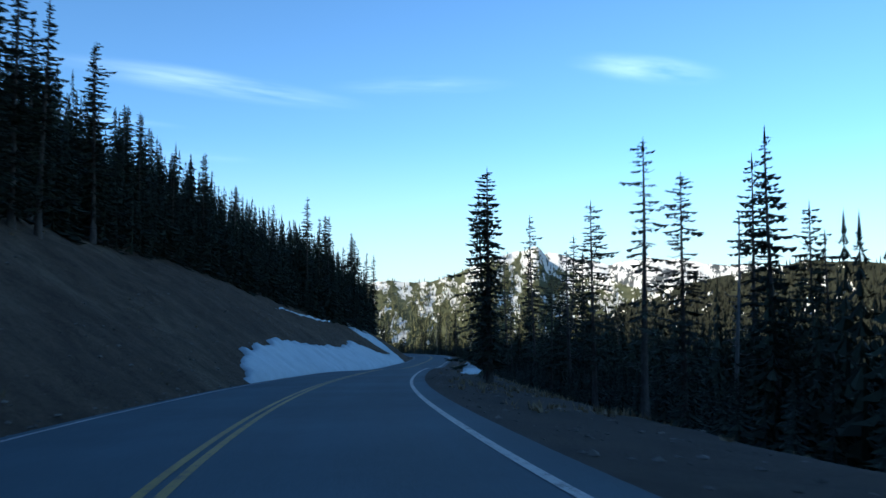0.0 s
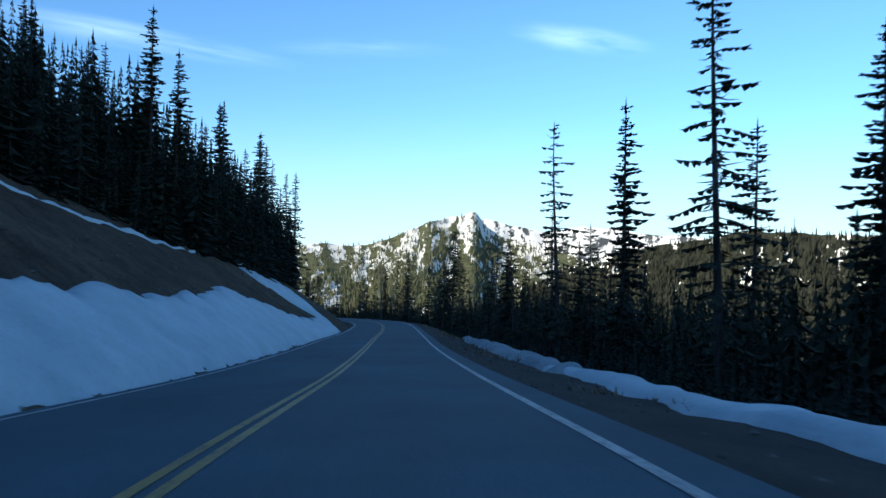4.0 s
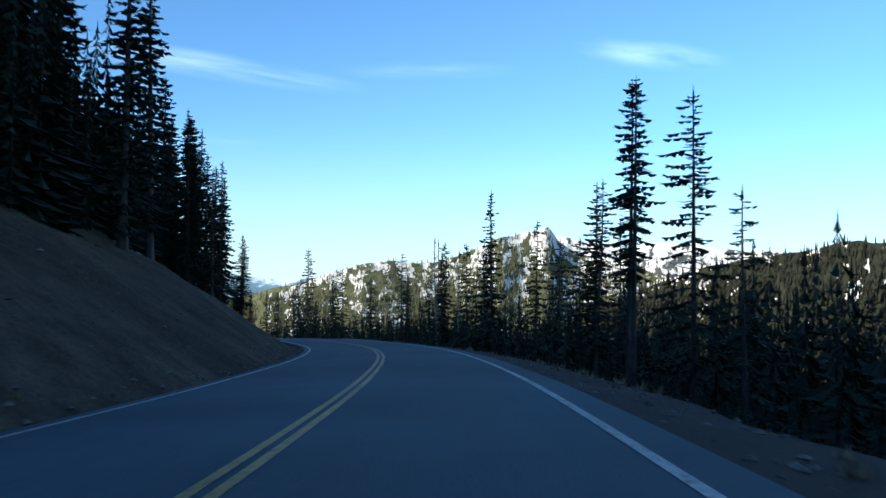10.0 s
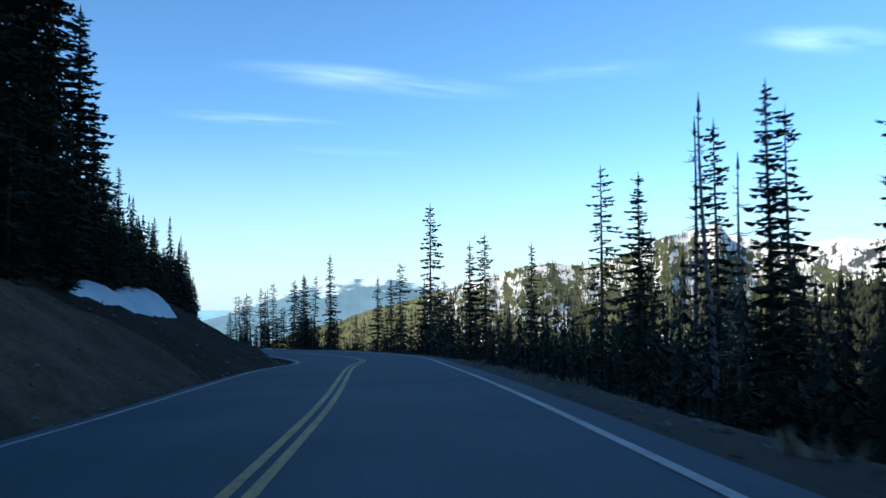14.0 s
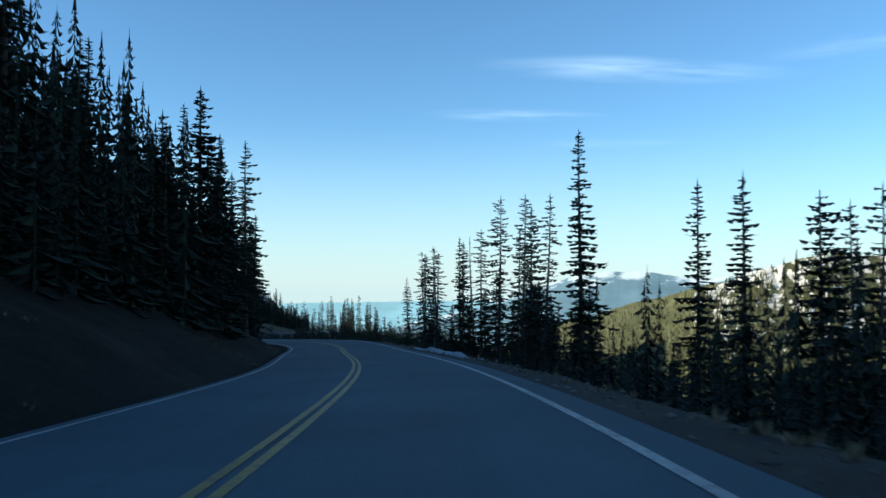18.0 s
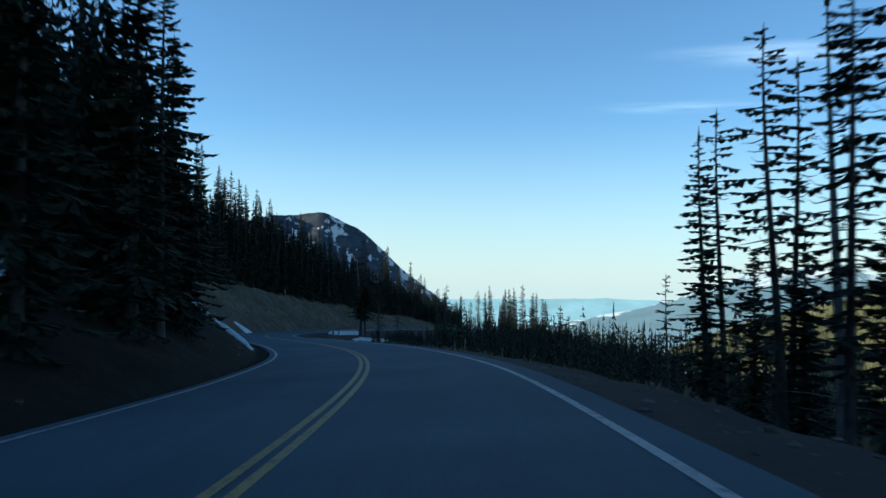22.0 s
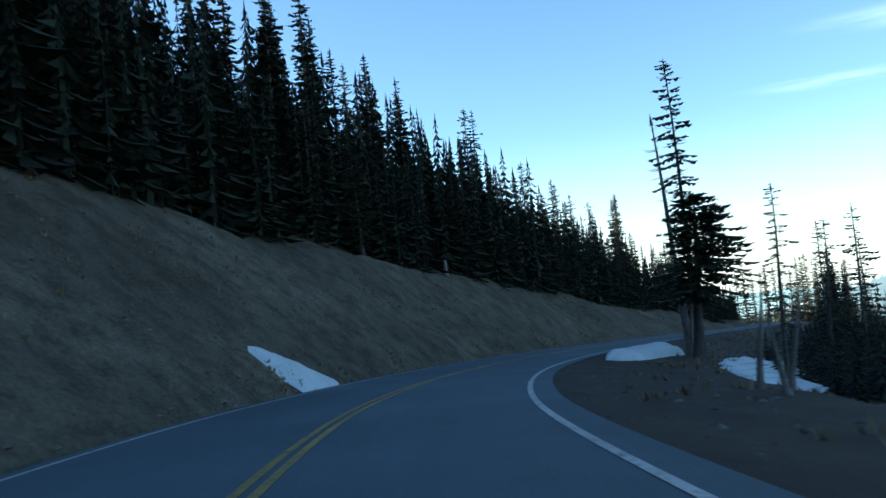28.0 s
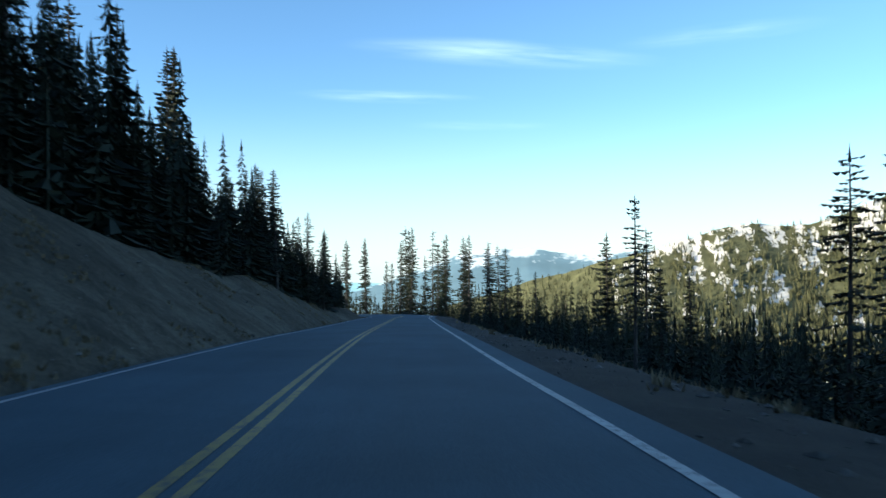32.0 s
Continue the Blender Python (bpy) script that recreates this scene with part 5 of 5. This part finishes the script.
V10 = (-3.8, 60.9, -3.4)
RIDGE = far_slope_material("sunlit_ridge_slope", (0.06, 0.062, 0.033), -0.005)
MASSIF = far_slope_material("snowy_massif", (0.05, 0.055, 0.055), 0.06, (0.08, 0.075, 0.07))
# slope colour darkened to stand for the shade on this hill
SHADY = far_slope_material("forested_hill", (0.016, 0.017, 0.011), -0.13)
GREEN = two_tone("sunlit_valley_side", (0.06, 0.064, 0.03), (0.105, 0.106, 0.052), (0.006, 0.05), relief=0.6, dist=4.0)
ROCKY = far_slope_material("rocky_peak", (0.035, 0.042, 0.05), -0.09, (0.075, 0.085, 0.095))
CREST = [(470, 522, 1960), (560, 493, 2030), (640, 468, 2080), (700, 463, 2120), (760, 466, 2160), (800, 455, 2190), (850, 436, 2240), (885, 420, 2290), (915, 411, 2350), (940, 405, 2370), (958, 400, 2380), (966, 402, 2390), (985, 428, 2410), (1030, 450, 2450), (1150, 480, 2450), (1300, 510, 2450)]
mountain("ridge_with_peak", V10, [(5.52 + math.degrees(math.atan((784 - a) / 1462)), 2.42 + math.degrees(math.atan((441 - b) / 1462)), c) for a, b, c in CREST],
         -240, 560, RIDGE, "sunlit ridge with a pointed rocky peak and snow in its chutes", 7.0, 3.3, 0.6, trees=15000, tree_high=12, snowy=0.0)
mountain("snow_massif", V10, [(3, 1.2, 3900), (0, 2.4, 3900), (-2.2, 3.3, 3900), (-4, 3.0, 3900), (-6.5, 2.5, 3900), (-9, 3.0, 3900), (-11, 2.8, 3900), (-14, 2.4, 3900), (-18, 2.2, 3900), (-26, 2.4, 3900), (-40, 2.0, 3900)],
         -200, 1200, MASSIF, "distant snow-covered massif", 14.0, 5.1, 0.8)
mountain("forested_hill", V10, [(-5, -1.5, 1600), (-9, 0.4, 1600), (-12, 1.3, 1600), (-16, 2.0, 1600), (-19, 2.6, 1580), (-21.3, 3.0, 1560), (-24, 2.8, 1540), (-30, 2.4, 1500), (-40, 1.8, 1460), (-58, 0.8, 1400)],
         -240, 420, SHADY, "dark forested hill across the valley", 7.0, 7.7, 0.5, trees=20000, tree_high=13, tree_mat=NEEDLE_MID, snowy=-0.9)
VIEW = (-150.0, 250.0, -18.0)
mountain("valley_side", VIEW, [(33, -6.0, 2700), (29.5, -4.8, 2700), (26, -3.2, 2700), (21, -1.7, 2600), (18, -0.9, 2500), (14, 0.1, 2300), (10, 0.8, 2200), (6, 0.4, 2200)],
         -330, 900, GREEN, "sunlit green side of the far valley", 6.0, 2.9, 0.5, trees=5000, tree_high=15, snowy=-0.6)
mountain("rocky_peak", (-85.4, 224.0, -14.5), [(66, 1.5, 1500), (61, 3.1, 1700), (59.6, 3.5, 1800), (57.8, 4.0, 1850), (56.4, 4.25, 1900), (54, 4.35, 1900), (52.1, 3.5, 1900), (50.1, 1.95, 1850), (47.8, 0.0, 1750), (46.6, -1.0, 1700), (44, -3.5, 1600)],
         -200, 700, ROCKY, "bare grey rocky peak with a little snow", 8.0, 9.2, 0.7)
# haze put into the hills' colour: pale blue that glows by itself
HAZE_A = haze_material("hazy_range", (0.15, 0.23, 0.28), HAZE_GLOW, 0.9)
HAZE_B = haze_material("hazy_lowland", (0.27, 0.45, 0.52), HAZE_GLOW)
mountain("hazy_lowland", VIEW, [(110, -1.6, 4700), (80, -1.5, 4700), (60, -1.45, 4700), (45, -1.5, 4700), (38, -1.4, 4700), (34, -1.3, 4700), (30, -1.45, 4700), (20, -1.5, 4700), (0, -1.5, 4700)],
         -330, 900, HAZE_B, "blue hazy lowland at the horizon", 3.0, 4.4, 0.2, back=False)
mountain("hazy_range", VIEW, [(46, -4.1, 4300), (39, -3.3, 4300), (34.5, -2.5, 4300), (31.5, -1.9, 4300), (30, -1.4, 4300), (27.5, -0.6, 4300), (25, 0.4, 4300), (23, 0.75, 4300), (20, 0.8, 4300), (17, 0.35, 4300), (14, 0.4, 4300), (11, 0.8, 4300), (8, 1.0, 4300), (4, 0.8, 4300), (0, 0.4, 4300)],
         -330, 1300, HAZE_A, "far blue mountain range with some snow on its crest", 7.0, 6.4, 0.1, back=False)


def far_floor():
    """The valley floor, out to the horizon."""
    rings = [0, 300, 600, 1000, 1600, 2400, 3400, 4600, 4950]
    verts, seg = [(-100.0, 150.0, -260.0)], 48
    for k, r in enumerate(rings[1:]):
        for q in range(seg):
            a = 2 * math.pi * q / seg
            verts.append((-100 + r * math.cos(a), 150 + r * math.sin(a), -260 - 12.0 * k + 10 * math.sin(3 * a + k)))
    faces = [(0, 1 + q, 1 + (q + 1) % seg) for q in range(seg)]
    for k in range(len(rings) - 2):
        for q in range(seg):
            faces.append((1 + k * seg + q, 1 + k * seg + (q + 1) % seg, 1 + (k + 1) * seg + (q + 1) % seg, 1 + (k + 1) * seg + q))
    tagged(new("valley_floor", mesh_from("valley_floor", verts, faces, [GREEN])), "wide forested valley floor reaching to the horizon", "ground", kind="structure")


far_floor()


# ---- stones and dead grass on the bank and verge ----
def loose_stones(name, s, d, size, mat, label, seed):
    """Many small angular stones in one mesh, half sunk in the ground."""
    r = np.random.default_rng(seed)
    n = len(s)
    x, y, z = place(s, d)
    base = np.array([(1, 0, 0), (0, 1, 0), (-1, 0, 0), (0, -1, 0), (0, 0, 0.8), (0, 0, -0.8)], float)
    tri = np.array([(0, 1, 4), (1, 2, 4), (2, 3, 4), (3, 0, 4), (1, 0, 5), (2, 1, 5), (3, 2, 5), (0, 3, 5)])
    a = r.uniform(0, 6.28, n)
    v = base[None] * r.uniform(0.6, 1.3, (n, 6, 3)) * size[:, None, None]
    vx = v[..., 0] * np.cos(a)[:, None] - v[..., 1] * np.sin(a)[:, None] + x[:, None]
    vy = v[..., 0] * np.sin(a)[:, None] + v[..., 1] * np.cos(a)[:, None] + y[:, None]
    verts = np.stack([vx, vy, v[..., 2] * 0.7 + z[:, None] + 0.1 * size[:, None]], -1).reshape(-1, 3)
    faces = (tri[None] + 6 * np.arange(n)[:, None, None]).reshape(-1, 3)
    tagged(new(name, mesh_from(name, verts.tolist(), faces.tolist(), [mat], smooth=False)), label, "stones", kind="stuff")


def dead_grass(name, s, d, high, label, seed):
    """Tufts of dry grass in one mesh, five bent blades each."""
    r = np.random.default_rng(seed)
    n, k = len(s), 6
    x, y, z = place(s, d)
    a = r.uniform(0, 6.28, (n, k))
    h = high[:, None] * r.uniform(0.6, 1.2, (n, k))
    lean, w = h * r.uniform(0.2, 1.1, (n, k)), 0.035 + 0.05 * h
    px, py = x[:, None] + 0.06 * np.cos(a), y[:, None] + 0.06 * np.sin(a)
    left = np.stack([px - w * np.sin(a), py + w * np.cos(a), z[:, None] - 0.05 + 0 * a], -1)
    right = np.stack([px + w * np.sin(a), py - w * np.cos(a), z[:, None] - 0.05 + 0 * a], -1)
    tip = np.stack([px + lean * np.cos(a), py + lean * np.sin(a), z[:, None] + h], -1)
    verts = np.stack([left, right, tip], 2).reshape(-1, 3)
    faces = np.arange(len(verts)).reshape(-1, 3)
    tagged(new(name, mesh_from(name, verts.tolist(), faces.tolist(), [STRAW], smooth=False)), label, "grass", kind="stuff")


_r = np.random.default_rng(77)
_s = _r.uniform(30, 430, 5200)
_s = np.where(_s > 285, _s + 110, _s)                    # the stretch under the trees has none
_up = np.abs(_r.normal(0, 1, 5200))
_size = 0.03 + 0.09 * _r.uniform(0, 1, 5200) ** 3
loose_stones("bank_stones", _s, EDGE_L - 0.25 - np.where(_r.random(5200) < 0.5, 0.35 * _up, 7.5 * _r.random(5200)), _size, STONE, "loose grey stones fallen from the cut bank", 5)
_s = _r.uniform(30, 540, 4200)
loose_stones("verge_stones", _s, EDGE_R + 0.15 + along(VERGE, _s) * _r.random(4200) * 1.1, _size[:4200] * 0.8, STONE, "loose gravel stones on the verge", 6)
_s = np.r_[_r.uniform(425, 560, 16000), _r.uniform(30, 425, 4000)]
_d = EDGE_L - 0.6 - (along(BANK_HIGH, _s) / along(BANK_STEEP, _s) + 2) * _r.random(20000)
_keep = fbm(_s, _d, 0.7, 3, 2.0) + 0.5 * fbm(_s, _d, 2.5, 2, 5.0) > 0.45
_s, _d = _s[_keep], _d[_keep]
dead_grass("bank_grass", _s, _d, _r.uniform(0.04, 0.11, len(_s)), "tufts of dry tan grass on the cut bank", 7)
_s = _r.uniform(30, 545, 9000)
_d = EDGE_R + 0.6 + (along(VERGE, _s) + 2.5) * _r.random(9000) ** 0.6
_keep = fbm(_s, _d, 0.6, 3, 2.0) > 0.1
dead_grass("verge_grass", _s[_keep], _d[_keep], _r.uniform(0.05, 0.2, int(_keep.sum())), "tufts of dead brown grass on the verge", 8)
